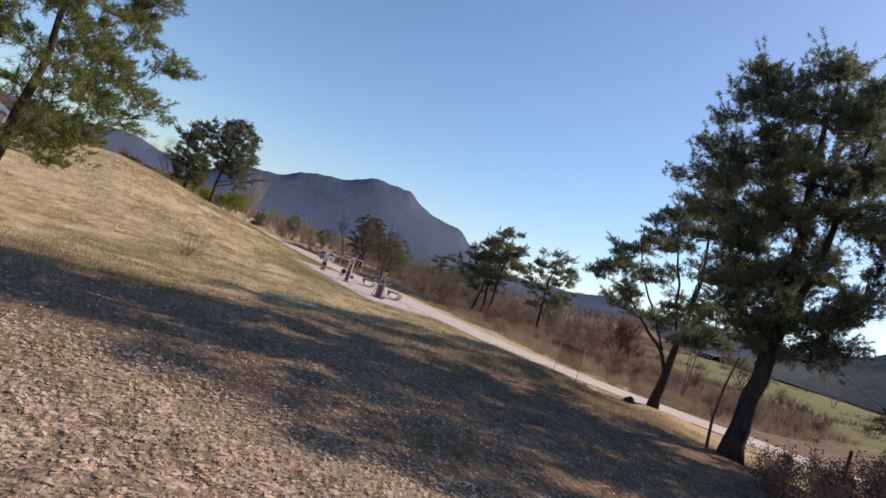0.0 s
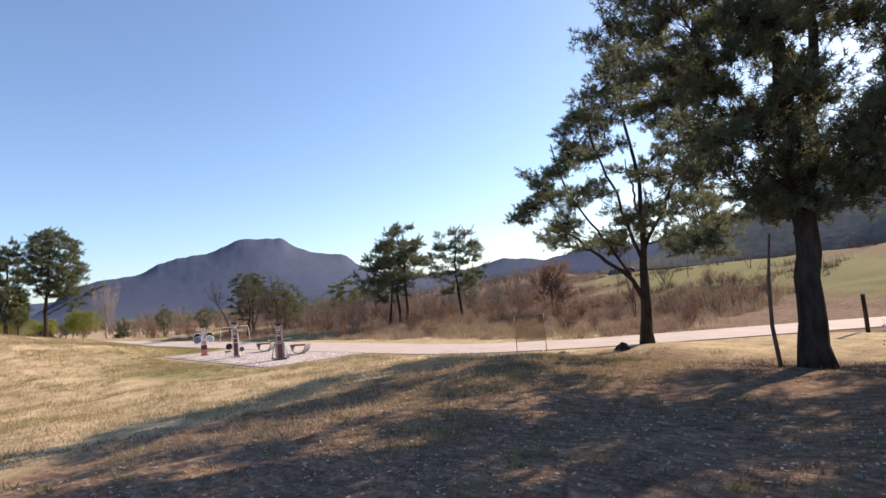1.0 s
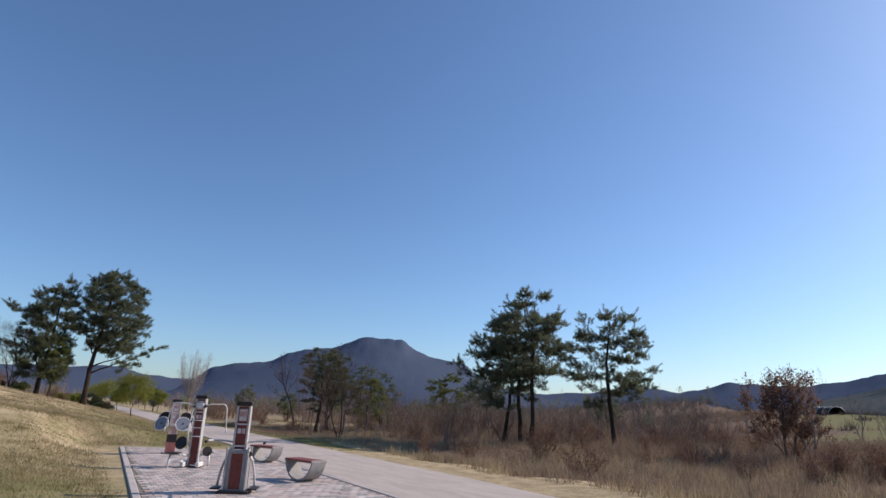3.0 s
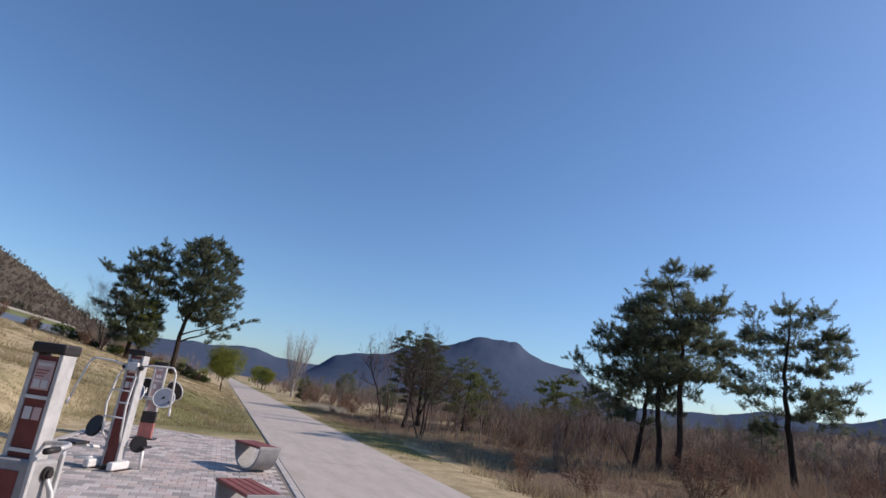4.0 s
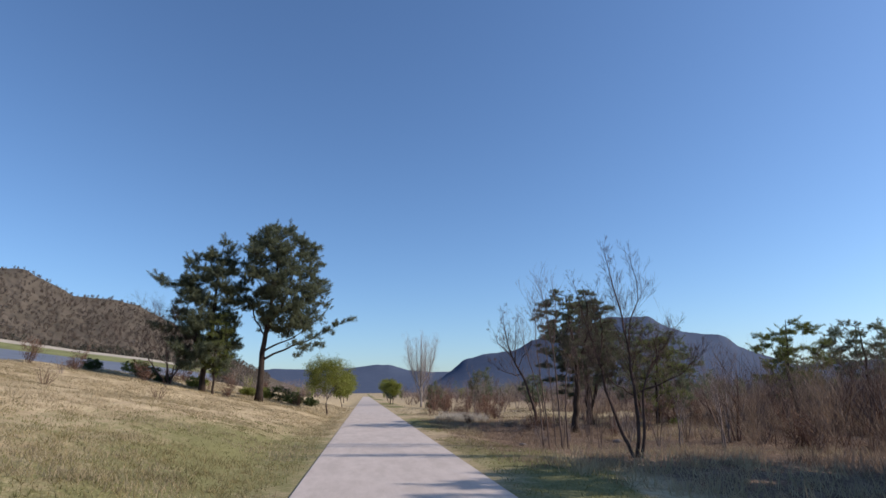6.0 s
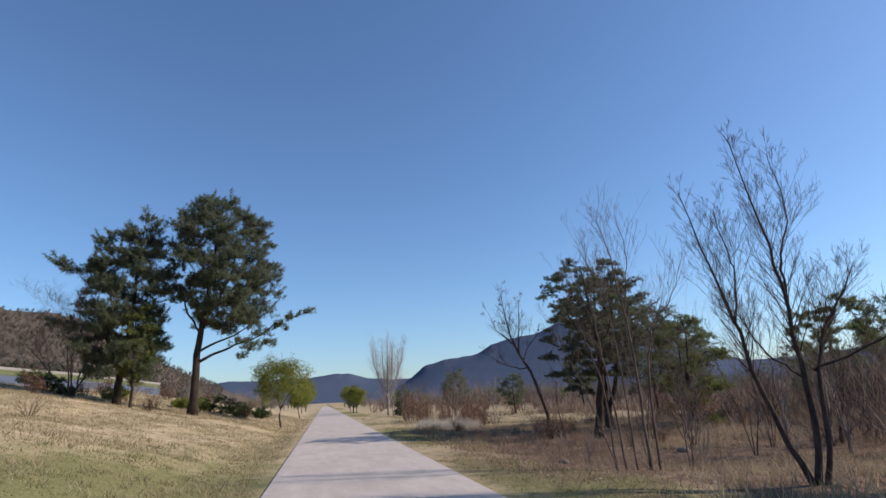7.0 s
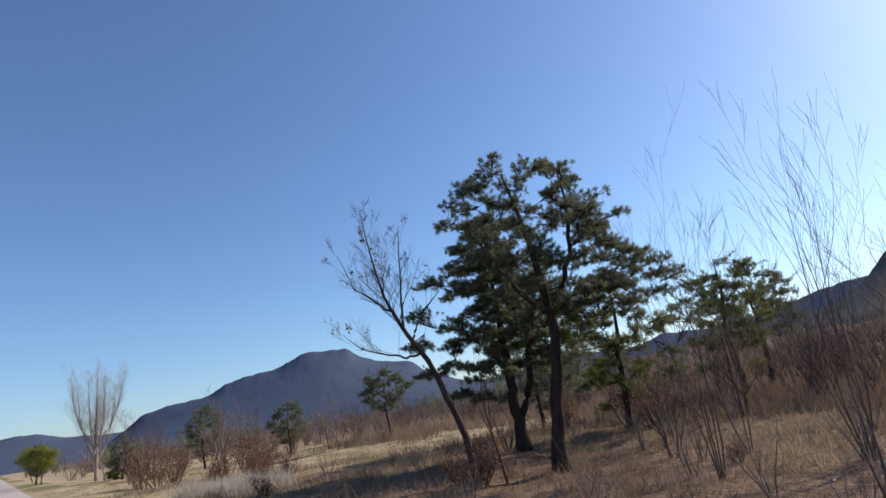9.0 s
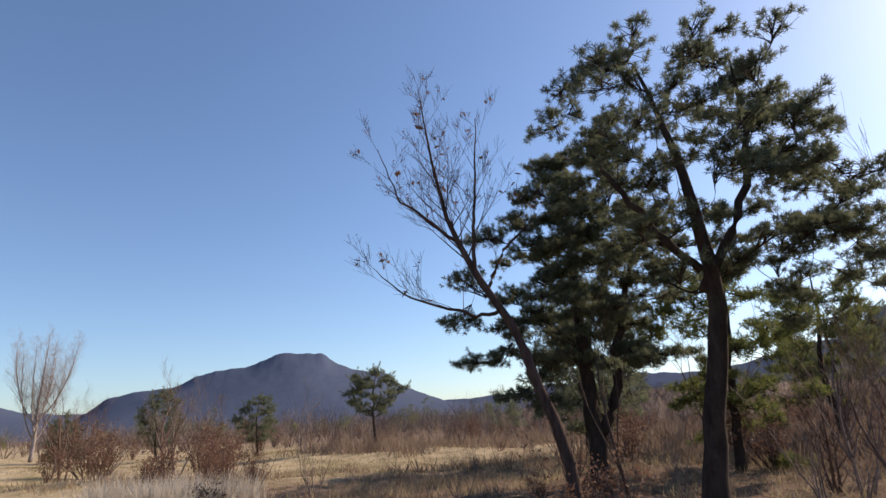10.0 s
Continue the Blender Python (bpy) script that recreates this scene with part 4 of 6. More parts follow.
pine("dense low-branched pine with a forked trunk", 33.2, 67.1,
     [[(0, 0, 0, 0.19), (0.05, -0.08, 1.2, 0.15), (0.0, 0, 3.0, 0.11), (0.0, 0.1, 6.3, 0.02)], [(0.05, -0.06, 0.9, 0.11), (0.45, -0.6, 1.9, 0.09), (0.8, -1.0, 3.6, 0.06), (0.8, -1.1, 5.2, 0.02)]],
     [(6.8, 0.6, 0, 0), (6.1, 1.5, 0.1, -0.1), (5.0, 2.0, 0.1, -0.1), (4.0, 2.2, 0.1, -0.1), (3.0, 2.2, 0, 0), (2.1, 1.8, 0.1, -0.1)], 32, 150, size=0.17, dense=1.3, plume=0.6, fine=2.8, rise=0.25, flat=0.45, hollow=0.25, tier=0.7, fingers=0,
     extra=[(-2.0, 1.7, 3.2, 0.6), (-1.7, 1.4, 2.4, 0.6), (-1.2, 1.0, 1.7, 0.5), (-1.9, 1.3, 4.1, 0.6), (-1.5, 1.2, 5.0, 0.6), (-0.6, 0.6, 1.5, 0.5)])
plain_pine("small flat-topped pine on the meadow", 42.0, 88.5, 4.8, 2.1, 0.42, 0.09, 33, 40)
plain_pine("sunlit green pine on the brown slope", 45.5, 66.6, 6.2, 2.4, 0.25, 0.12, 35, 44, needle=M_NEEDLE_WARM, tier=0.9, dense=1.2)
plain_pine("airy olive-green pine behind a denser one", 36.6, 66.0, 5.2, 2.0, 0.12, 0.1, 36, 56, needle=M_NEEDLE_WARM, plume=0.9, fine=0.9, tier=0.8, dense=1.0, size=0.2, fingers=0)
plain_pine("umbrella-shaped pine on the brown slope", 51.8, 68.4, 6.4, 2.9, 0.4, 0.14, 34, 50)
SMALL = "scattered small pines"
for i, (px, py, ph) in enumerate([(38.0, 70.8, 6.6), (41.2, 72.4, 6.2), (33.7, 101, 4.8), (39.5, 99, 4.2), (29.4, 108, 3.4), (60, 84, 5.5), (42, 74, 4.0), (64, 62, 5.0), (24.8, 128, 4)]):
    plain_pine("small dark green pine growing among brown brush", px, py, ph, ph * 0.38, 0.2, 0.08, 40 + i, 34, group=SMALL, fine=0.6, dense=0.9, size=0.3)

branched_tree("leafless tree of three crooked stems with dark lower bark", 27.55, 49.98,
              [([(0.00, 0.00, -0.09, 0.0496), (-0.21, 0.09, 0.46, 0.0416), (-0.57, 0.20, 1.69, 0.032), (-0.66, 0.25, 2.47, 0.024), (-0.86, 0.31, 3.13, 0.016), (-1.16, 0.41, 4.51, 0.006)], 0.35),
               ([(0.04, 0.02, -0.09, 0.056), (0.15, -0.04, 0.62, 0.0464), (0.11, -0.06, 1.69, 0.0368), (-0.01, -0.09, 2.91, 0.0256), (-0.11, -0.07, 3.77, 0.016), (-0.40, -0.01, 5.34, 0.006)], 0.4),
               ([(0.10, -0.06, -0.09, 0.044), (0.25, -0.14, 0.46, 0.0384), (0.25, -0.14, 1.40, 0.032), (0.43, -0.13, 2.05, 0.024), (0.85, -0.18, 2.55, 0.016), (1.33, -0.18, 3.22, 0.006)], 0.5),
               ([(0.23, -0.13, 1.58, 0.0208), (0.72, -0.41, 1.80, 0.016), (1.19, -0.60, 2.01, 0.0112), (1.53, -0.76, 2.48, 0.005)], 0.25),
               ([(0.10, -0.06, 1.47, 0.0176), (-0.54, -0.16, 1.84, 0.0128), (-1.03, -0.23, 2.48, 0.005)], 0.3),
               ([(0.03, -0.10, 2.67, 0.0208), (0.18, 0.01, 3.40, 0.016), (0.54, 0.03, 4.05, 0.0104), (0.40, 0.10, 5.15, 0.005)], 0.2),
               ([(-0.64, 0.24, 2.39, 0.0176), (-0.48, 0.27, 3.13, 0.0128), (-0.59, 0.39, 4.23, 0.005)], 0.2)], 51, M_TWIG, 44, 0.7, 0.65, fork=(3, 6))
branched_tree("clump of tall thin leafless stems in brown litter", 26.4, 53.1,
              [([(-0.17, 0.20, -0.09, 0.022), (-0.19, 0.28, 1.38, 0.017), (-0.35, 0.55, 2.49, 0.012), (-0.44, 0.69, 2.92, 0.009), (-0.64, 0.94, 4.04, 0.004)], 0.3),
               ([(-0.00, 0.14, -0.09, 0.022), (-0.03, 0.32, 1.38, 0.018), (-0.11, 0.55, 2.67, 0.013), (-0.11, 0.62, 3.61, 0.008), (-0.09, 0.67, 4.56, 0.004)], 0.35),
               ([(0.21, -0.40, -0.09, 0.030), (0.19, -0.38, 1.69, 0.024), (0.12, -0.29, 2.98, 0.018), (0.00, -0.21, 4.20, 0.009), (-0.17, -0.07, 5.07, 0.004)], 0.42),
               ([(0.12, -0.29, 2.92, 0.014), (0.26, -0.32, 3.75, 0.010), (0.31, -0.32, 4.30, 0.007), (0.24, -0.16, 5.07, 0.004)], 0.1),
               ([(0.38, -0.40, -0.09, 0.024), (0.40, -0.35, 1.72, 0.020), (0.57, -0.42, 2.75, 0.013), (0.93, -0.66, 3.10, 0.009), (1.14, -0.78, 3.78, 0.004)], 0.35),
               ([(0.15, -0.33, 2.75, 0.013), (-0.22, -0.01, 3.53, 0.008), (-0.45, 0.20, 4.39, 0.004)], 0.2),
               ([(0.18, 0.05, -0.09, 0.019), (0.15, 0.17, 1.89, 0.014), (0.11, 0.29, 2.98, 0.009), (0.03, 0.39, 3.87, 0.004)], 0.3),
               ([(-0.21, 0.05, -0.09, 0.014), (-0.48, 0.18, 1.03, 0.012), (-0.80, 0.43, 2.06, 0.007), (-1.04, 0.58, 2.84, 0.004)], 0.3),
               ([(0.37, -0.04, -0.09, 0.014), (0.55, -0.04, 1.38, 0.012), (0.76, -0.10, 2.41, 0.007), (0.87, -0.09, 3.27, 0.004)], 0.3)], 52, M_MIDTWIG, 19, 0.95, 0.42, fork=(2, 4))
bare_tree("small leafless sapling of a few stems in brown litter", 28.3, 54.0, [(-30, 0.1, 1.8, 0.02), (50, 0.2, 1.7, 0.018), (150, 0.1, 1.5, 0.015)], 53, M_MIDTWIG, 3, (3, 6), 0.35, bend=0.07)
branched_tree("leaning leafless tree with a crooked fork beside the pines", 29.5, 64.7,
              [([(0.00, 0.00, -0.21, 0.085), (-0.09, 0.07, 1.05, 0.075), (-0.32, 0.27, 1.99, 0.066), (-0.57, 0.49, 2.80, 0.056), (-0.88, 0.75, 3.44, 0.046), (-1.09, 0.93, 3.99, 0.034), (-1.22, 1.03, 4.87, 0.02), (-1.35, 1.15, 6.20, 0.006)], 0.58),
               ([(-0.85, 0.72, 3.38, 0.03), (-0.84, 0.70, 3.99, 0.024), (-0.78, 0.67, 4.51, 0.018), (-0.73, 0.62, 5.67, 0.006)], 0.2), ([(-0.72, 0.61, 3.13, 0.028), (-0.52, 0.44, 3.68, 0.02), (-0.18, 0.15, 4.09, 0.006)], 0.2),
               ([(-0.59, 0.50, 2.84, 0.028), (-0.85, 0.73, 2.73, 0.024), (-1.03, 0.88, 2.87, 0.02), (-1.56, 1.32, 3.04, 0.012), (-1.86, 1.59, 3.46, 0.005)], 0.3), ([(-1.03, 0.88, 3.83, 0.026), (-1.35, 1.17, 4.20, 0.018), (-1.62, 1.38, 4.51, 0.012), (-1.82, 1.55, 5.25, 0.005)], 0.15)], 54, M_TWIG, 20, 0.8, 0.8, fork=(4, 7), leaves=260, leaf_mat=M_DRYLEAF)
for i, (px, py, k) in enumerate([(30.2, 59.9, 5), (31.3, 58.3, 4), (29.4, 57.6, 3), (32.6, 60.6, 4), (31.0, 55.4, 4), (33.2, 57.4, 4)]):
    bare_tree("sparse clump of tall thin leafless stems", px, py, [(j * 360 / k + 40 * i, 0.1 + 0.07 * ((i + j) % 3), 2.5 + 0.5 * ((i * 3 + j) % 3), 0.015) for j in range(k)], 90 + i, M_MIDTWIG, 3, (3, 5), 0.3, group="tall stem clumps", bend=0.045, wide=0.8)
bare_tree("thin leafless sapling leaning against the brush", 29.9, 64.2, [(-20, 0.12, 2.4, 0.03)], 60, M_TWIG, 3, (3, 5), 0.3)
branched_tree("pale leafless poplar with a narrow upright crown", 28.3, 114,
              [([(0, 0, -0.1, 0.15), (0.05, 0, 2.0, 0.12), (0.0, 0.1, 4.4, 0.08), (0.1, 0.1, 9.4, 0.01)], 0.35)] +
              [([(0.03 * a, 0.03 * b, 1.2 + 0.25 * k, 0.065), (0.8 * a, 0.8 * b, 2.8 + 0.25 * k, 0.05), (1.3 * a, 1.3 * b, 5.0 + 0.25 * k, 0.034), (1.5 * a, 1.5 * b, 7.8 + 0.18 * k, 0.008)], 0.25) for k, (a, b) in enumerate([(1, 0.2), (-0.9, 0.5), (0.3, -1), (-0.5, -0.8), (0.6, 0.9), (-1.3, -0.1), (1.35, -0.5)])], 55, M_POPLAR, 24, 1.6, 0.45, fork=(4, 7))
bare_tree("slim two-stemmed leafless sapling in dry brush", 40, 22.3, [(-60, 0.05, 4.2, 0.05), (60, 0.04, 5.2, 0.055)], 56, M_MIDTWIG, 3, (3, 6), 0.4, bend=0.05, wide=0.7)
bare_tree("small tree holding dry reddish leaves", 44.7, 32.4, [(0, 0.04, 4.0, 0.08), (60, 0.3, 3.0, 0.05), (180, 0.28, 3.0, 0.05), (300, 0.32, 2.9, 0.05), (120, 0.6, 2.2, 0.04), (240, 0.6, 2.2, 0.04)], 57, M_REDTWIG, 3, (5, 8), 0.25, leaves=15000, leaf_mat=M_DRYLEAF)
bare_tree("dense grey leafless shrub-like tree beside the pines", 8.9, 73.3, [(b, 0.4, 3.4, 0.05) for b in (-90, -30, 40, 100, 170)], 58, M_TWIG, 4, (5, 8), 0.25)


def willow(x, y, h, seed, label):
    rng = np.random.default_rng(seed)
    t = bare_tree(label, x, y, [(0, 0.05, h * 0.42, 0.075)], seed, M_TWIG, 4, (4, 6), 0.25, name="willow_tree", group="young green roadside trees")
    k = 80
    d = rng.normal(size=(k, 3))
    d /= np.linalg.norm(d, axis=1, keepdims=True)
    hub = d * (rng.uniform(0.2, 1, (k, 1)) ** 0.5) * np.array([h * 0.36, h * 0.36, h * 0.30]) + np.array([0, 0, h * 0.64])
    n = 36
    c = np.repeat(hub, n, 0) + rng.normal(size=(k * n, 3)) * np.array([0.26, 0.26, 0.2]) * h / 4.6
    soup("crown", tufts(c, np.tile(np.array([[0, 0, -1.0]]), (k * n, 1)), rng, 6, 0.15, 0.014, 0.12, 0.8), M_WILLOW, t, "fresh yellow-green leaf haze")
    return t


willow(18.2, 78.6, 4.4, 61, "small tree in fresh yellow-green leaf beside the path")
for i, (px, py, ph) in enumerate([(18.3, 104, 3.2), (24.9, 122, 3.6), (17.6, 128, 5), (25.2, 146, 4.6), (17.4, 152, 5.2), (26, 172, 5), (16.6, 180, 5.4)]):
    willow(px, py, ph, 62 + i, "small tree in fresh yellow-green leaf beside the path")
# ---- brush and grass ----
def shrub_kinds():
    """Prototype shrubs, to be copied; each is moved to its first place."""
    rng = random.Random(4)
    kinds = []
    for k, (mat, leaves, label, n, ln) in enumerate([
        (M_REDTWIG, 1300, "tangled brown shrub with dry reddish leaves", 9, 0.8),
        (M_PALETWIG, 0, "leafless grey-brown shrub of thin stems", 5, 0.95),
        (M_REDTWIG, 0, "leafless reddish shrub of thin stems", 11, 0.9),
        (M_TWIG, 1200, "low shrub with withered brown leaves", 10, 0.65)]):
        stems = [(rng.uniform(0, 360), rng.uniform(0.1, 0.7), ln * rng.uniform(0.7, 1.2), 0.014) for _ in range(n)]
        kinds.append(bare_tree(label, 0, 0, stems, 80 + k, mat, 2, (2, 5), 0.25, name="shrub", group="brush shrubs", leaves=leaves, leaf_mat=M_RUSSET, origin=True))
    return kinds


KINDS = shrub_kinds()
PLACED = [0, 0, 0, 0]


def shrub(kind, x, y, size, turn):
    m = pose(x, y, ground_at(x, y) - 0.03, 0, 0, turn) @ Matrix.Diagonal((size, size, size, 1))
    if PLACED[kind] == 0:
        KINDS[kind].matrix_basis = m
    else:
        copy_thing_free(KINDS[kind], m)
    PLACED[kind] += 1


def copy_thing_free(ob, m):
    """copy_thing() for a prototype that carries a scale of its own."""
    held = ob.matrix_basis.copy()
    ob.matrix_basis = Matrix.Identity(4)
    made = copy_thing(ob, m)
    ob.matrix_basis = held
    return made


rs = random.Random(9)
for x, y, k, s in [(11.4, 2.3, 0, 1.1), (12.3, 1.8, 3, 1.2), (12.7, 3.0, 0, 1.2), (13.5, 3.6, 3, 1.1), (11.0, 1.3, 0, 1.2), (14.4, 4.0, 0, 1.0), (29.2, 64.3, 3, 1.3), (30.0, 65.1, 3, 1.1), (13.6, 2.6, 0, 1.25), (14.9, 3.0, 3, 1.4), (15.8, 2.2, 0, 1.5), (17.4, 3.4, 3, 1.2), (19.0, 4.6, 0, 1.1), (14.2, 1.6, 0, 1.6), (16.6, 2.6, 0, 1.7), (18.0, 3.0, 3, 1.7), (15.2, 1.2, 3, 1.6), (19.6, 3.6, 0, 1.4), (20.6, 4.8, 3, 1.3), (4.6, 21.4, 2, 1.3), (5.2, 22.3, 1, 0.9), (29.8, 79.5, 0, 1.9), (26.6, 77.5, 0, 1.3), (28.3, 74.6, 0, 1.2), (27.5, 75.9, 3, 1.3), (29.3, 76.1, 0, 1.1), (25.7, 79.4, 0, 1.0), (27.1, 73.9, 3, 1.0), (29.6, 74.9, 3, 1.1), (27.6, 85.5, 0, 2.2), (31.2, 82, 3, 2.0), (28.6, 88, 2, 1.7), (46.0, 94.6, 0, 1.0), (12.2, 62, 2, 0.9), (9.4, 58.5, 2, 1.0), (6.3, 66, 1, 1.0), (8.2, 71.3, 3, 1.4), (12.6, 72.4, 3, 1.0), (5.0, 70, 3, 1.5), (3.2, 69, 0, 1.4), (16.0, 79.5, 3, 1.3)]:
    shrub(k, x, y, s, rs.uniform(0, 360))
for x, y, s in [(27.4, 57.2, 1.5), (29.0, 58.6, 1.6), (30.3, 60.4, 1.7), (30.4, 56.6, 1.8), (32.2, 61.3, 1.6), (31.4, 58.4, 1.9), (28.2, 60.6, 1.3), (33.6, 63.0, 1.7), (30.0, 67.4, 1.5), (29.0, 70.5, 1.7), (28.2, 63.4, 1.2), (34.6, 59.2, 1.8), (32.8, 55.3, 1.7), (29.9, 53.2, 1.5), (34.2, 66.0, 1.6)]:
    shrub(1, x, y, s * 0.62, rs.uniform(0, 360))
made = 0
while made < 145:
    x, y = rs.uniform(26.5, 75), rs.uniform(14, 100)
    u = 0.87 * x - 0.5 * y
    if u > 40 or (u > 33 and rs.random() < 0.55) or (x < 31 and 43 < y < 70) or (y > 70 and x < 44 and rs.random() < 0.8) or road_gap(x, y) < 3.6:
        continue
    shrub(rs.choice((0, 1, 2, 2, 3, 0)), x, y, rs.uniform(0.7, 1.5) * (1 + 0.012 * (x - 26)), rs.uniform(0, 360))
    made += 1
for i in range(40):
    shrub(rs.choice((0, 2, 3, 1)), rs.uniform(31, 50), rs.uniform(16, 46), rs.uniform(0.9, 2.2), rs.uniform(0, 360))
for i in range(34):
    shrub(rs.choice((2, 3, 1)), rs.uniform(26, 40), rs.uniform(50, 74), rs.uniform(0.35, 0.8), rs.uniform(0, 360))
for i in range(26):
    shrub(rs.choice((0, 1, 2)), rs.uniform(24.5, 60), rs.uniform(96, 150), rs.uniform(1.2, 2.4), rs.uniform(0, 360))
for i in range(14):
    shrub(rs.choice((1, 2, 3)), rs.uniform(4, 13), rs.uniform(76, 110), rs.uniform(1.0, 1.8), rs.uniform(0, 360))


def thicket():
    """Leafless young trees of the far thicket: two kinds, copied."""
    kinds = [bare_tree(label, 0, 0, stems, 120 + k, mat, 3, (4, 6), 0.35, name="thicket_tree", group="thicket trees", origin=True) for k, (label, stems, mat) in enumerate([
        ("slender leafless reddish-brown tree in the thicket", [(0, 0.1, 2.3, 0.05), (120, 0.25, 2.0, 0.035), (240, 0.2, 2.1, 0.035)], M_REDTWIG),
        ("slender leafless grey tree in the thicket", [(60, 0.12, 2.5, 0.05), (200, 0.25, 2.0, 0.035)], M_PALETWIG)])]
    r = random.Random(31)
    for n in range(84):
        x, y = (r.uniform(26, 52), r.uniform(78, 112)) if n < 22 else (r.uniform(33, 62), r.uniform(46, 74)) if n < 40 else (r.uniform(42, 78), r.uniform(24, 52)) if n < 60 else (r.uniform(37, 50), r.uniform(54, 66)) if n < 78 else (r.uniform(28, 36), r.uniform(53, 64))
        m = pose(x, y, ground_at(x, y) - 0.03, 0, 0, r.uniform(0, 360))
        s = r.uniform(0.7, 1.25)
        m = m @ Matrix.Diagonal((s, s, s, 1))
        if n < 2:
            kinds[n].matrix_basis = m
        else:
            copy_thing_free(kinds[n % 2], m)


thicket()


def far_woods():
    """Leafless woodland and scrub on the slope and beyond the meadow, with a few dark pines in it; past counting."""
    rng = np.random.default_rng(303)

    def wooded(x, y):
        far = np.hypot(x - 24, y - 62)
        slope = (x > 44) & (far > 36) & (step(0.9, 1.0, np.arctan2(x - 8, y - 8)) < 0.5) & (np.hypot(x - 39, y - 44) > 9)
        north = (y > 104) & (np.abs(x - 21.45) > 9 + 0.05 * (y - 104))
        return (slope | north) & (lattice(x / 11.0 + 2, y / 11.0) + 0.5 * lattice(x / 4.0, y / 4.0) > -0.12)

    def fans(at, per, low, high, wide, spread):
        n = len(at)
        tall = np.repeat(rng.uniform(low, high, n), per)
        root = np.repeat(np.column_stack([at, height(at[:, 0], at[:, 1])]), per, 0)
        s = rng.uniform(0.0, 0.75, n * per) ** 0.8
        root = root + np.column_stack([rng.normal(size=(n * per, 2)) * (spread * s * tall)[:, None], s * tall])
        way = rng.normal(size=(n * per, 3)) * np.array([0.42, 0.42, 0.2]) + np.array([0, 0, 1.0])
        side = np.cross(way, rng.normal(size=(n * per, 3)))
        side /= np.linalg.norm(side, axis=1, keepdims=True)
        w = wide * (1.15 - s)[:, None]
        return np.stack([root - side * w, root + side * w, root + way * (tall * rng.uniform(0.2, 0.4, n * per))[:, None]], 1)

    spots = scatter(rng, 2100, 25, 190, 40, 230, wooded)
    west = scatter(rng, 160, -40, 14, 108, 220, wooded)
    for k, (mat, label) in enumerate([(M_PALETWIG, "grey-brown leafless woodland"), (M_MIDTWIG, "reddish-brown leafless woodland"), (M_RUST_STRAW, "brown scrub with withered leaves")]):
        at = np.concatenate([spots[k::3], west[k::3]])
        tagged(soup("woodland", fans(at, 80, 1.0, 3.6 if k < 2 else 2.2, 0.02, 0.3), mat), label, "woodland", kind="stuff")
    brush = scatter(rng, 130, 33, 50, 46, 67, lambda x, y: (np.hypot(x - 37, y - 44) > 4) & (lattice(x / 5.0, y / 5.0 + 3) > -0.1))
    for at, mat, label in ((brush[:70], M_MIDTWIG, "airy brown leafless brush trees"), (brush[70:], M_RUST_STRAW, "tan brush trees with withered leaves")):
        tagged(soup("woodland", fans(at, 90, 1.4, 3.6, 0.011, 0.26), mat), label, "woodland", kind="stuff")
    line = scatter(rng, 620, -130, 170, 150, 300, lambda x, y: np.abs(x - 21.45) > 7)
    tagged(soup("woodland", fans(line[:430], 70, 2.5, 6.0, 0.05, 0.25), M_PALETWIG), "leafless tree line across the far meadow", "woodland", kind="stuff")
    tagged(soup("woodland", fans(line[430:], 110, 2.0, 4.5, 0.07, 0.28), M_WILLOW), "yellow-green young trees in the far tree line", "woodland", kind="stuff")
    pines = scatter(rng, 60, 30, 190, 60, 230, wooded)
    c = np.repeat(np.column_stack([pines, height(pines[:, 0], pines[:, 1])]), 40, 0)
    h = np.repeat(rng.uniform(2.5, 6.0, len(pines)), 40)
    u = rng.uniform(0.25, 1.0, len(h))
    c = c + np.column_stack([rng.normal(size=(len(h), 2)) * (0.22 * h * (1.15 - u))[:, None], u * h])
    tagged(soup("pine_woodland", tufts(c, np.tile(np.array([[0, 0, 1.0]]), (len(h), 1)), rng, 14, 0.3, 0.035, 0.35, 0.4), M_NEEDLE), "scattered dark pines in leafless woodland", "woodland", kind="stuff")


def green_bush(x, y, size, seed):
    """A low bush of many leaf tufts on short stems."""
    rng = np.random.default_rng(seed)
    size *= 0.66
    fresh = seed % 3 == 0
    b = bare_tree("low bush in fresh yellow-green leaf on the bank" if fresh else "low dark evergreen bush on the bank", x, y, [(k * 72, 0.6, size * 0.55, 0.02) for k in range(5)], seed, M_TWIG, 2, (3, 5), 0.2, name="evergreen_shrub", group="evergreen bushes")
    k = 90
    d = rng.normal(size=(k, 3))
    d /= np.linalg.norm(d, axis=1, keepdims=True)
    c = d * rng.uniform(0.4, 1.0, (k, 1)) * np.array([0.8, 0.8, 0.42]) * size + np.array([0, 0, 0.42 * size])
    c[:, 2] = np.maximum(c[:, 2], 0.05)
    soup("foliage", tufts(c, d, rng, 40, 0.10, 0.018, 0.13, 0.3), M_WILLOW if fresh else M_EVERGREEN, b)


for i, (x, y, s) in enumerate([(8.0, 75.2, 1.0), (9.2, 78.4, 1.5), (6.4, 76.8, 1.6), (3.6, 75.2, 1.3), (12.2, 80.6, 1.0), (15.6, 81.4, 0.9), (16.4, 85.5, 1.3), (13.4, 79.6, 1.5), (14.5, 80.3, 2.1), (15.3, 82.2, 1.7), (4.8, 79.0, 1.9), (29.2, 110.0, 1.6), (31.0, 112.0, 1.8)]):
    green_bush(x, y, s, 140 + i)


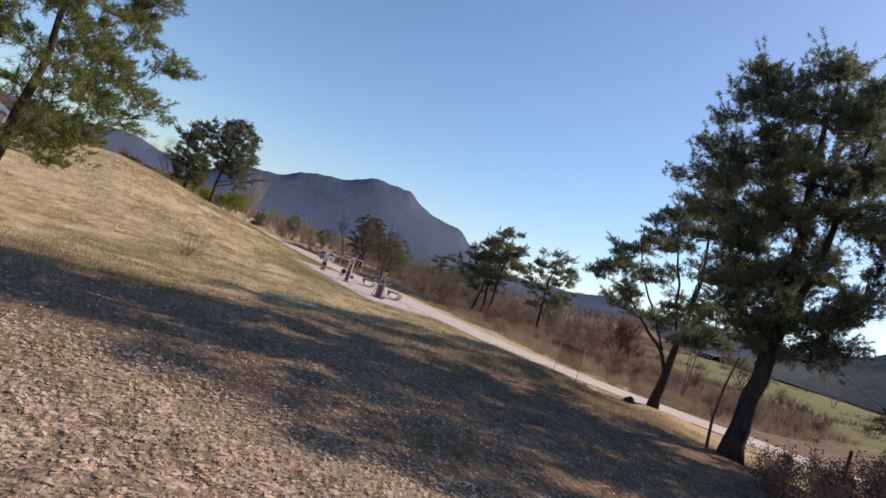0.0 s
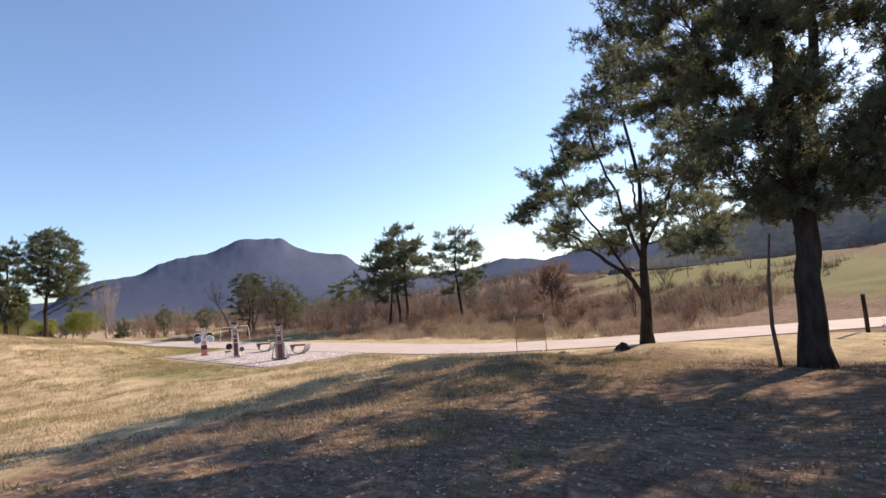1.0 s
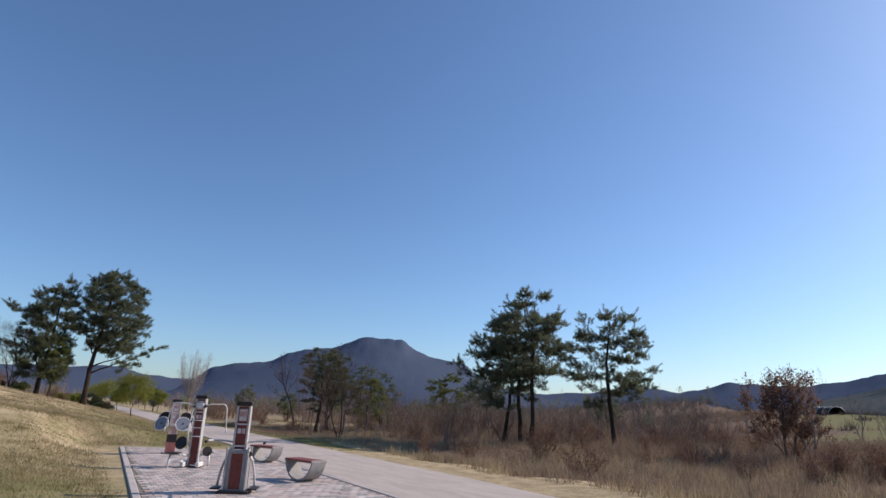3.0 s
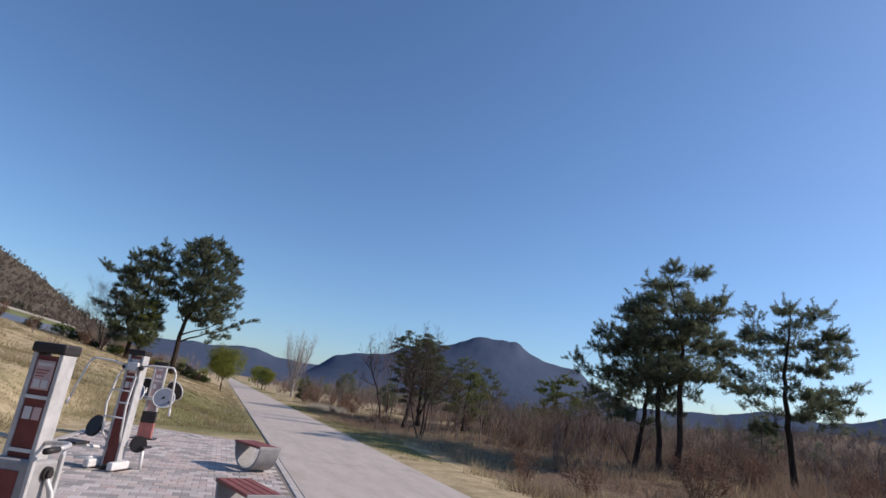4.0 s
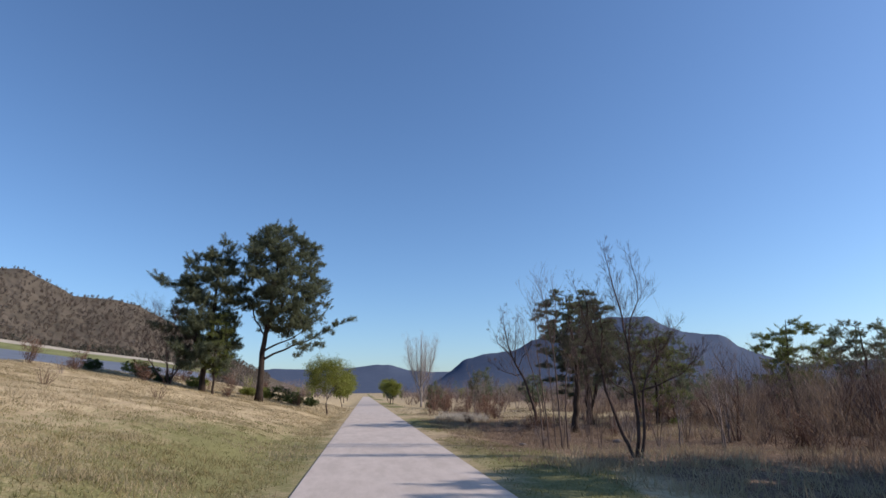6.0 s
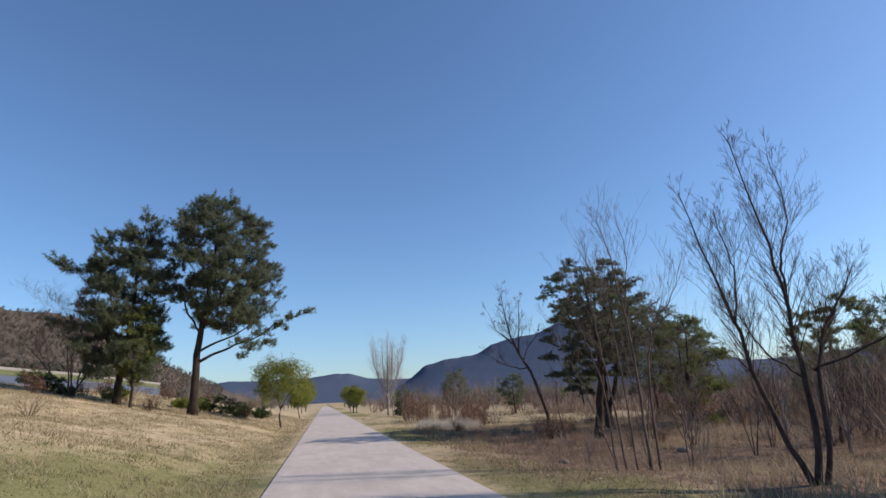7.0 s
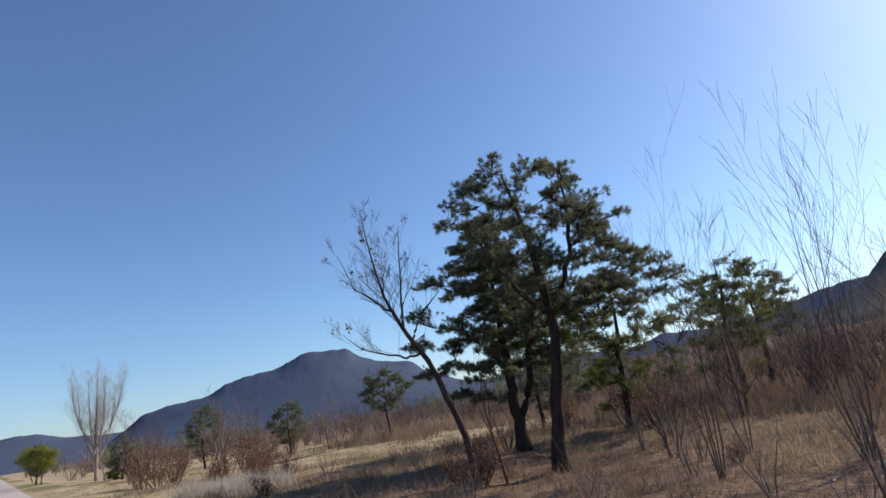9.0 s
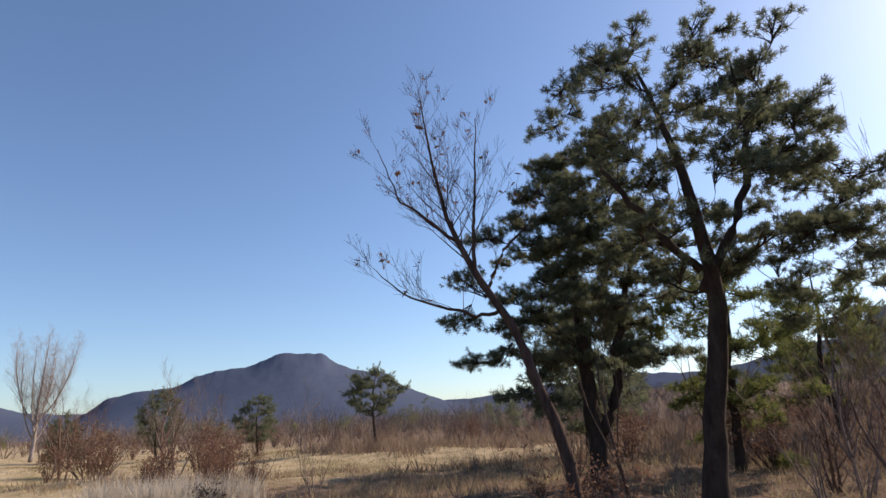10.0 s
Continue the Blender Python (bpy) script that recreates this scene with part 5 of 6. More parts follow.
def blades(name, label, spots, per, tall, wide, spread, mat, seed, flop=0.5):
    """Grass as loose thin triangles in tufts."""
    rng = np.random.default_rng(seed)
    spots = np.asarray(spots)
    n = len(spots)
    at = np.repeat(spots, per, 0) + rng.normal(size=(n * per, 2)) * spread
    z = height(at[:, 0], at[:, 1]) - 0.01
    root = np.column_stack([at, z])
    ang = rng.uniform(0, 2 * np.pi, n * per)
    side = np.column_stack([np.cos(ang), np.sin(ang), np.zeros(n * per)])
    tip = rng.normal(size=(n * per, 3)) * flop
    tip[:, 2] = 1
    tip /= np.linalg.norm(tip, axis=1, keepdims=True)
    size = np.repeat(rng.uniform(0.6, 1.3, n), per)[:, None] * rng.uniform(0.5, 1.2, (n * per, 1)) * tall
    ob = soup(name, np.stack([root - side * wide, root + side * wide, root + tip * size], 1), mat)
    return tagged(ob, label, "grass", kind="stuff")


def scatter(rng, n, x0, x1, y0, y1, keep):
    out = np.empty((0, 2))
    while len(out) < n:
        p = np.column_stack([rng.uniform(x0, x1, n), rng.uniform(y0, y1, n)])
        out = np.concatenate([out, p[keep(p[:, 0], p[:, 1])]])
    return out[:n]


def clear(x, y):
    return (road_gap(x, y) > 1.95) & (pad_gap(x, y) > 0.22)


g = np.random.default_rng(21)
blades("dry_grass", "short dry straw-coloured meadow grass", scatter(g, 9000, -6, 21, 9, 46, lambda x, y: clear(x, y) & ((y + 9 * lattice(x / 3.0, y / 3.0) > 11.5) | (x < 1)) & (lattice(x / 1.7, y / 1.7) + 0.6 * lattice(x / 6.0, y / 6.0) > -0.1)), 10, 0.18, 0.007, 0.10, M_STRAW, 31, 0.75)
blades("dry_grass", "thin olive grass in the dry meadow", scatter(g, 6000, 0, 20.5, 8, 50, lambda x, y: clear(x, y) & ((lattice(x / 2.2 + 7, y / 2.2) > 0.1) | (cover_at(x, y)[0] + 0.6 * lattice(x / 3, y / 3) > 0.45))), 9, 0.15, 0.007, 0.10, M_OLIVE, 41, 0.7)
blades("dry_grass", "dry straw-coloured grass on the bank", scatter(g, 9000, 2, 19.6, 42, 76, lambda x, y: clear(x, y) & (lattice(x / 1.7, y / 1.7) + 0.6 * lattice(x / 6.0, y / 6.0) > -0.1)), 10, 0.14, 0.009, 0.13, M_STRAW, 32, 1.0)
blades("dry_grass", "olive grass mixed into the bank", scatter(g, 2400, 2, 19.4, 42, 78, lambda x, y: clear(x, y) & (lattice(x / 2.4 + 3, y / 2.4) + 0.5 * lattice(x / 0.9, y / 0.9) > -0.05)), 9, 0.13, 0.009, 0.13, M_OLIVE, 55, 0.9)
blades("green_grass", "short green turf beside the path", scatter(g, 3600, 12, 26, 24, 70, lambda x, y: clear(x, y) & (cover_at(x, y)[0] > 0.3)), 9, 0.09, 0.008, 0.08, M_GREENBLADE, 33, 0.8)
blades("brush_grass", "tall withered rusty grass in the brush", scatter(g, 6200, 25.2, 62, 14, 72, lambda x, y: clear(x, y) & (0.87 * x - 0.5 * y < 36) & ((y < 37) | (x > 31)) & ((y < 50) | (x > 37)) & (cover_at(x, y)[1] < 0.6)), 16, 0.50, 0.011, 0.16, M_RUST_STRAW, 34, 0.5)
blades("brush_grass", "pale bleached grass among the brush", scatter(g, 1000, 25.0, 40, 12, 50, lambda x, y: clear(x, y) & (0.87 * x - 0.5 * y < 33) & ((y < 50) | (x > 34)) & (lattice(x / 4.0, y / 4.0) > 0.02)), 18, 0.46, 0.010, 0.17, M_STRAW, 44, 0.5)
blades("straw_grass", "pale bleached tall grass", scatter(g, 230, 24, 31, 68, 76, lambda x, y: clear(x, y) & (np.hypot((x - 26.8) / 1.2, y - 71.8) < 1.25)), 26, 0.5, 0.010, 0.14, M_BLEACHED, 35, 0.4)
blades("straw_grass", "tufts of straw grass on the far meadow", scatter(g, 2600, 23.6, 60, 70, 120, clear), 10, 0.13, 0.012, 0.2, M_STRAW, 36, 0.8)
blades("dry_grass", "short olive grass on the far meadow", scatter(g, 3600, 26, 52, 68, 104, lambda x, y: clear(x, y) & (lattice(x / 5.0 + 2, y / 5.0) > -0.15)), 9, 0.12, 0.013, 0.2, M_OLIVE, 54, 0.9)
blades("knoll_grass", "sparse dry grass under the pines", scatter(g, 11000, -4, 20.5, -2, 18, lambda x, y: clear(x, y) & (lattice(x / 1.4, y / 1.4) > -0.12)), 7, 0.12, 0.006, 0.09, M_DRYLITTER, 37, 1.4)
blades("dry_grass", "sparse bleached grass among fallen leaves", scatter(g, 1500, -3, 7, -1.5, 6, lambda x, y: lattice(x / 0.9, y / 0.9) > 0.05), 16, 0.11, 0.005, 0.09, M_STRAW, 52, 1.6)
blades("dry_grass", "olive grass tufts among fallen leaves", scatter(g, 420, -3, 7, -1.5, 6, lambda x, y: lattice(x / 0.8 + 5, y / 0.8) > 0.1), 18, 0.10, 0.006, 0.07, M_OLIVE, 53, 1.2)
blades("weed_tuft", "few green weeds in the leaf litter", scatter(g, 150, -1, 15, 0, 14, clear), 22, 0.14, 0.009, 0.07, M_GREENBLADE, 38, 0.9)
blades("brush_grass", "withered tufts below bare stems", scatter(g, 1500, 24.6, 46, 48, 78, lambda x, y: clear(x, y) & (lattice(x / 2.5, y / 2.5) > 0.0)), 16, 0.34, 0.008, 0.13, M_RUST_STRAW, 46, 0.55)
blades("straw_grass", "pale dry tufts in the brush", scatter(g, 800, 24.6, 46, 50, 78, lambda x, y: clear(x, y) & (lattice(x / 3.5 + 4, y / 3.5) > 0.1)), 16, 0.28, 0.008, 0.13, M_STRAW, 47, 0.6)
blades("scrub", "brown leafless scrub covering the slope", scatter(g, 4800, 38, 112, 14, 96, lambda x, y: clear(x, y) & (lattice(x / 7.0, y / 7.0) + 0.5 * lattice(x / 2.4, y / 2.4) > -0.02) & (step(0.94, 1.14, np.arctan2(x - 8, y - 8)) * step(30, 44, 0.87 * x - 0.5 * y) < 0.5)), 13, 0.8, 0.024, 0.36, M_RUST_STRAW, 48, 0.55)
blades("scrub", "dark twiggy scrub along the field", scatter(g, 900, 34, 112, 14, 96, lambda x, y: clear(x, y) & (lattice(x / 5.0 + 3, y / 5.0) > 0.12)), 20, 0.95, 0.016, 0.3, M_REDTWIG, 49, 0.6)
blades("dry_grass", "dry straw-coloured grass on the far bank", scatter(g, 3600, 2, 19.4, 74, 104, clear), 9, 0.2, 0.014, 0.14, M_STRAW, 50, 0.8)
blades("litter_grass", "thin dry grass below bare stems", scatter(g, 5200, 24.2, 38, 48, 72, clear), 9, 0.15, 0.007, 0.14, M_RUST_STRAW, 39, 0.9)


far_woods()


def fallen_leaves():
    rng = np.random.default_rng(5)
    p = np.concatenate([scatter(rng, 30000, -3, 12, -1, 12, clear), scatter(rng, 42000, -3, 7, -1.5, 6, clear), scatter(rng, 7000, -4, 20, -2, 16, clear), scatter(rng, 2200, 24, 36, 48, 70, clear)])
    # Pale leaves stay on the sunlit side, thinned past the painted shade's edge.
    p = p[(p[:, 1] < 6.3 - 0.63 * p[:, 0]) | (rng.uniform(0, 1, len(p)) < 0.3)]
    n = len(p)
    z = height(p[:, 0], p[:, 1]) + rng.uniform(0.005, 0.03, n)
    c = np.column_stack([p, z])
    a = rng.uniform(0, 2 * np.pi, n)
    u = np.column_stack([np.cos(a), np.sin(a), rng.uniform(-0.25, 0.25, n)])
    v = np.column_stack([-np.sin(a), np.cos(a), rng.uniform(-0.4, 0.4, n)])
    s = 0.008 + 0.034 * rng.uniform(0, 1, (n, 1)) ** 1.8
    ob = soup("fallen_leaves", np.stack([c - u * s, c + v * s * 0.55, c + u * s, c - v * s * 0.55], 1), M_LITTER)
    tagged(ob, "scattered pale brown fallen leaves", "leaves", kind="stuff")


fallen_leaves()
# ---- the exercise pad ----
M_GREYSTEEL = plain("grey_painted_steel", (0.55, 0.54, 0.53), 0.45, 0.2, 0.2)
M_WHITESTEEL = plain("white_painted_tube", (0.74, 0.73, 0.71), 0.4, 0.1, 0.15)
M_DARK = plain("dark_plastic", (0.035, 0.03, 0.03), 0.5, 0.0, 0.3)
M_PANEL = plain("red_brown_panel", (0.20, 0.055, 0.045), 0.55, 0.0, 0.25)
M_RED = plain("faded_red_paint", (0.40, 0.15, 0.13), 0.55, 0.0, 0.25)
M_WHITE = plain("white_label", (0.70, 0.66, 0.64), 0.6, 0.0, 0.1)
M_PINK = plain("pale_pink_label", (0.62, 0.44, 0.41), 0.6, 0.0, 0.15)
M_DISC = plain("blue_grey_disc", (0.22, 0.24, 0.29), 0.45, 0.0, 0.12)
M_SEAT = plain("red_brown_slats", (0.27, 0.085, 0.065), 0.6, 0.0, 0.25)
M_SHELL = plain("grey_cast_shell", (0.33, 0.325, 0.32), 0.7, 0.0, 0.2)


def tube_part(name, pts, r, mat, parent, label="", sides=10):
    t = Tubes()
    t.add(pts, [r] * len(pts), sides)
    return t.make(name, mat, parent, label)


def arc(a, b, c, n=8):
    """A smooth bend from a to c that leans to b."""
    a, b, c = Vector(a), Vector(b), Vector(c)
    return [a.lerp(b, t).lerp(b.lerp(c, t), t) for t in np.linspace(0, 1, n)]


def disc_bm(r, thick, m=None, seg=28):
    bm = bmesh.new()
    bmesh.ops.create_cone(bm, cap_ends=True, segments=seg, radius1=r, radius2=r, depth=thick, matrix=m or Matrix.Identity(4))
    edges = [e for e in bm.edges if len(e.link_faces) == 2 and abs(e.calc_face_angle(0)) > 1.2]
    bmesh.ops.bevel(bm, geom=edges, offset=thick * 0.25, segments=2, affect="EDGES")
    return bm


def ring_bm(r, tube, m, seg=32, sides=8):
    bm = bmesh.new()
    rings = []
    for i in range(seg):
        a = 2 * math.pi * i / seg
        c = Vector((math.cos(a), math.sin(a), 0))
        rings.append([bm.verts.new(m @ (c * (r + tube * math.cos(w)) + Vector((0, 0, tube * math.sin(w))))) for w in [2 * math.pi * k / sides for k in range(sides)]])
    for i in range(seg):
        for k in range(sides):
            bm.faces.new((rings[i][k], rings[(i + 1) % seg][k], rings[(i + 1) % seg][(k + 1) % sides], rings[i][(k + 1) % sides]))
    bmesh.ops.recalc_face_normals(bm, faces=bm.faces)
    return bm


def station(name, label, x, y, turn, h, infill=None, low=None):
    """The post that all three machines share: base plate, two rails, panels and a cap. Its signed face looks along -y before the turn."""
    thing = tagged(new(name), label, "exercise machine", "outdoor exercise machines")
    thing.matrix_basis = pose(x, y, 0.035, 0, 0, turn)
    part("base_plate", boxed(-0.26, 0.26, -0.2, 0.2, 0, 0.02, bevel=0.006), M_DARK, thing)
    for sx in (-1, 1):
        part("rail", boxed(sx * 0.118 - 0.02, sx * 0.118 + 0.02, -0.085, 0.085, 0.02, h - 0.06, bevel=0.008), M_GREYSTEEL, thing, "pale grey steel rail")
    for sy in (-1, 1):
        part("panel", boxed(-0.096, 0.096, sy * 0.06 - 0.008, sy * 0.06 + 0.008, 0.72, h - 0.08), infill or M_PANEL, thing, "upper infill panel")
        part("panel", boxed(-0.096, 0.096, sy * 0.06 - 0.008, sy * 0.06 + 0.008, 0.06, 0.716), low or M_PANEL, thing, "lower infill panel")
    part("cap", boxed(-0.155, 0.155, -0.105, 0.105, h - 0.06, h + 0.03, bevel=0.02), M_DARK, thing, "dark plastic cap")
    for k in range(2):
        z = h - 0.42 - 0.42 * k
        part("crossbar", boxed(-0.099, 0.099, -0.084, 0.084, z - 0.014, z + 0.014), M_WHITESTEEL, thing)
    sign = part("sign_plate", boxed(-0.08, 0.08, -0.077, -0.069, h - 0.36, h - 0.12), M_PINK, thing, "pale instruction plate with unreadable lines")
    part("heading_bar", boxed(-0.065, 0.065, -0.081, -0.077, h - 0.165, h - 0.14), M_WHITE, sign)
    for k in range(3):
        part("text_bar", boxed(-0.065, 0.05 - 0.02 * k, -0.081, -0.077, h - 0.205 - 0.025 * k, h - 0.195 - 0.025 * k), M_RED, sign)
    for sx in (-1, 1):
        part("pictogram", boxed(sx * 0.036 - 0.028, sx * 0.036 + 0.028, -0.081, -0.077, h - 0.345, h - 0.28), M_WHITE, sign)
        part("poster", boxed(sx * 0.042 - 0.034, sx * 0.042 + 0.034, -0.075, -0.069, h - 0.60, h - 0.50), M_WHITE if sx < 0 else M_PINK, thing, "small pale instruction tile")
    for sx in (-1, 1):
        part("bolt", disc_bm(0.014, 0.02, pose(sx * 0.2, 0.14, 0.03), 8), M_GREYSTEEL, thing)
        part("bolt", disc_bm(0.014, 0.02, pose(sx * 0.2, -0.14, 0.03), 8), M_GREYSTEEL, thing)
    return thing


def stepper(x, y, turn):
    t = station("air_walker", "grey and red-brown exercise post with handles and footboards", x, y, turn, 1.72)
    part("gear_box", boxed(-0.2, 0.2, -0.16, 0.16, 0.02, 0.82, bevel=0.03), M_SHELL, t, "grey steel housing round the lower post")
    part("front_panel", boxed(-0.11, 0.11, -0.168, -0.16, 0.08, 0.74), M_PANEL, t, "red-brown front panel")
    for sx in (-1, 1):
        tube_part("handle", arc((sx * 0.14, 0, 0.95), (sx * 0.5, -0.02, 1.0), (sx * 0.55, -0.42, 0.98)), 0.019, M_GREYSTEEL, t)
        tube_part("grip", [(sx * 0.55, -0.40, 0.98), (sx * 0.552, -0.54, 0.975)], 0.024, M_DARK, t)
        tube_part("swing_arm", arc((sx * 0.2, 0.02, 0.72), (sx * 0.34, 0.06, 0.5), (sx * 0.36, 0.05, 0.12)), 0.024, M_GREYSTEEL, t)
        part("footboard", boxed(sx * 0.36 - 0.09, sx * 0.36 + 0.09, -0.2, 0.2, 0.07, 0.1, bevel=0.012), M_DARK, t, "dark ribbed footboard")
        part("hub", disc_bm(0.055, 0.08, pose(sx * 0.21, 0.02, 0.72, 0, 90, 0), 16), M_DARK, t)
    for sx in (-1, 1):
        for sy in (-1, 1):
            part("corner_bar", boxed(sx * 0.205 - 0.018, sx * 0.205 + 0.018, sy * 0.165 - 0.018, sy * 0.165 + 0.018, 0.02, 0.86, bevel=0.006), M_GREYSTEEL, t, "pale steel corner bar")
    part("skirt", boxed(-0.3, 0.3, -0.26, 0.26, 0.0, 0.05, bevel=0.012), M_DARK, t, "dark splayed foot plate")
    return t


def arm_station(x, y, turn):
    t = station("press_station", "grey exercise post with white overhead arms and round pads", x, y, turn, 1.86)
    for sx in (-1, 1):
        back = 0.0 if sx < 0 else 0.27
        tube_part("press_arm", [(sx * 0.08, -0.1, 1.6), (sx * 0.3, -0.18 + back * 0.4, 1.66), (sx * 0.56, -0.22 + back * 0.9, 1.67)] + arc((sx * 0.6, -0.22 + back, 1.67), (sx * 0.68, -0.23 + back, 1.65), (sx * 0.70, -0.24 + back, 1.54), 5) + [(sx * 0.76, -0.40 + back * 1.5, 0.92)], 0.016, M_WHITESTEEL, t, "white bent tube arm")
        tube_part("grip", [(sx * 0.752, -0.374 + back * 1.42, 1.02), (sx * 0.762, -0.404 + back * 1.51, 0.90)], 0.02, M_WHITE, t)
        part("pivot", disc_bm(0.045, 0.06, pose(sx * 0.15, -0.1, 1.6, 0, 90, 0), 16), M_DARK, t)
    for sx in (-1, 1):
        tube_part("front_tube", [(sx * 0.09, -0.12, 1.6), (sx * 0.15, -0.2, 1.45), (sx * 0.17, -0.27, 1.0), (sx * 0.16, -0.2, 0.55), (sx * 0.12, -0.1, 0.42)], 0.017, M_WHITESTEEL, t, "white tube in front of the post")
    for z, y in ((1.22, -0.24), (0.8, -0.245)):
        tube_part("rung", [(-0.165, y, z), (0.165, y, z)], 0.013, M_WHITESTEEL, t)
    for sx in (-1, 1):
        part("foot_bracket", boxed(sx * 0.2 - 0.05, sx * 0.2 + 0.05, -0.34, 0.1, 0.02, 0.14, bevel=0.02), M_WHITESTEEL, t, "white cast foot bracket")
    part("head_block", boxed(-0.1, 0.1, -0.14, 0.11, 1.54, 1.68, bevel=0.02), M_WHITESTEEL, t)
    part("round_pad", disc_bm(0.17, 0.05, pose(-0.34, -0.16, 0.62, 74, 0, -18), 24), M_DARK, t, "dark round pad")
    tube_part("pad_arm", [(-0.12, 0, 0.5), (-0.24, -0.06, 0.56), (-0.33, -0.13, 0.62)], 0.02, M_GREYSTEEL, t)
    part("seat", boxed(-0.56, -0.24, -0.62, -0.3, 0.36, 0.40, bevel=0.015), M_DARK, t, "dark flat seat")
    tube_part("seat_leg", [(-0.46, -0.5, 0.36), (-0.48, -0.52, 0.16), (-0.5, -0.54, 0.0)], 0.03, M_WHITESTEEL, t)
    tube_part("seat_brace", [(-0.1, -0.06, 0.30), (-0.3, -0.3, 0.33), (-0.46, -0.5, 0.34)], 0.026, M_WHITESTEEL, t)
    tube_part("foot_bar", [(-0.14, -0.08, 0.16), (-0.42, -0.34, 0.14)], 0.022, M_WHITESTEEL, t)
    part("round_pad", disc_bm(0.13, 0.05, pose(0.3, 0.12, 0.4, 80, 0, 30), 24), M_DARK, t, "dark round pad")
    tube_part("pad_arm", [(0.12, 0.02, 0.34), (0.22, 0.08, 0.38), (0.29, 0.11, 0.4)], 0.02, M_GREYSTEEL, t)
    part("seat", boxed(0.18, 0.42, 0.1, 0.34, 0.34, 0.38, bevel=0.015), M_DARK, t, "dark flat seat")
    tube_part("seat_leg", [(0.32, 0.24, 0.34), (0.33, 0.25, 0.16), (0.34, 0.26, 0.0)], 0.03, M_WHITESTEEL, t)
    tube_part("seat_brace", [(0.1, 0.06, 0.28), (0.2, 0.15, 0.31), (0.32, 0.24, 0.33)], 0.026, M_WHITESTEEL, t)
    return t


def wheel_station(x, y, turn):
    t = station("wheel_station", "exercise post with four blue-grey turning discs and a red foot", x, y, turn, 1.74, M_PINK, M_PINK)
    part("foot_sleeve", boxed(-0.15, 0.15, -0.096, 0.096, 0.02, 0.36, bevel=0.008), M_RED, t, "faded red lower sleeve")
    part("mid_sleeve", boxed(-0.151, 0.151, -0.097, 0.097, 0.364, 0.62, bevel=0.008), M_DARK, t, "black middle sleeve")
    part("hub_block", boxed(-0.15, 0.15, -0.12, 0.12, 0.86, 0.96, bevel=0.02), M_GREYSTEEL, t)
    swing = Matrix.Rotation(radians(-16), 3, "Z")
    for sx, sy in ((-1, -1), (1, -1), (-1, 1), (1, 1)):
        way = swing @ Vector((sx * 0.25, sy * 0.85, 0.34)).normalized()
        c = swing @ Vector((sx * 0.34, sy * 0.24, 0.97 if sy < 0 else 1.14))
        m = Matrix.Translation(c) @ way.to_track_quat("Z", "Y").to_matrix().to_4x4()
        tube_part("wheel_arm", arc((sx * 0.12, sy * 0.1, 0.9), swing @ Vector((sx * 0.3, sy * 0.12, 0.86)), c - way * 0.04, 7), 0.018, M_WHITESTEEL, t)
        wheel = part("wheel", disc_bm(0.225, 0.016, m), M_DISC, t, "flat blue-grey disc")
        part("backing", disc_bm(0.215, 0.014, m @ pose(0, 0, -0.017)), M_DARK, wheel, "dark rear face")
        part("rim", ring_bm(0.23, 0.014, m), M_WHITESTEEL, wheel, "white tube rim")
        part("hub", disc_bm(0.03, 0.06, m, 12), M_DARK, wheel)
        tube_part("knob", [m @ Vector((0.14, -0.1, 0)), m @ Vector((0.14, -0.1, 0.08))], 0.016, M_DARK, wheel)
    return t


stepper(16.78, 28.4, -24)
arm_station(16.78, 33.5, -26)
wheel_station(16.74, 38.05, -4)


def bench():
    """A slatted red-brown seat on a grey curved shell."""
    b = tagged(new("bench"), "low bench with red-brown slats on a grey curved shell", "bench", "benches beside the path")
    for k in range(4):
        part("slat", boxed(-0.52, 0.52, -0.21 + k * 0.107, -0.21 + k * 0.107 + 0.098, 0.445, 0.485, bevel=0.008), M_SEAT, b)
    for sx in (-1, 1):
        bm = bmesh.new()
        rows = []
        for p in arc((sx * 0.53, 0, 0.44), (sx * 0.44, 0, 0.02), (sx * 0.02, 0, 0.01), 12):
            rows.append([bm.verts.new((p.x + sx * dx, dy, p.z + dz)) for dx, dy, dz in ((0, -0.2, 0), (0, 0.2, 0), (-0.035, 0.2, 0.035), (-0.035, -0.2, 0.035))])
        for u, v in zip(rows[:-1], rows[1:]):
            for k in range(4):
                bm.faces.new((u[k], u[(k + 1) % 4], v[(k + 1) % 4], v[k]))
        bm.faces.new(rows[0])
        bm.faces.new(rows[-1][::-1])
        bmesh.ops.recalc_face_normals(bm, faces=bm.faces)
        part("shell_leg", bm, M_SHELL, b, "curved grey leg")
        part("end_trim", boxed(sx * 0.52 - 0.012, sx * 0.52 + 0.012, -0.22, 0.22, 0.435, 0.49, bevel=0.006), M_SHELL, b)
    part("spine", boxed(-0.5, 0.5, -0.03, 0.03, 0.40, 0.444), M_SHELL, b)
    part("foot", boxed(-0.16, 0.16, -0.16, 0.16, 0.0, 0.02, bevel=0.006), M_SHELL, b)
    return b


first_bench = bench()
first_bench.matrix_basis = pose(18.7, 29.9, 0.035, 0, 0, 108)
copy_thing(first_bench, pose(19.05, 34.6, 0.035, 0, 0, 114))


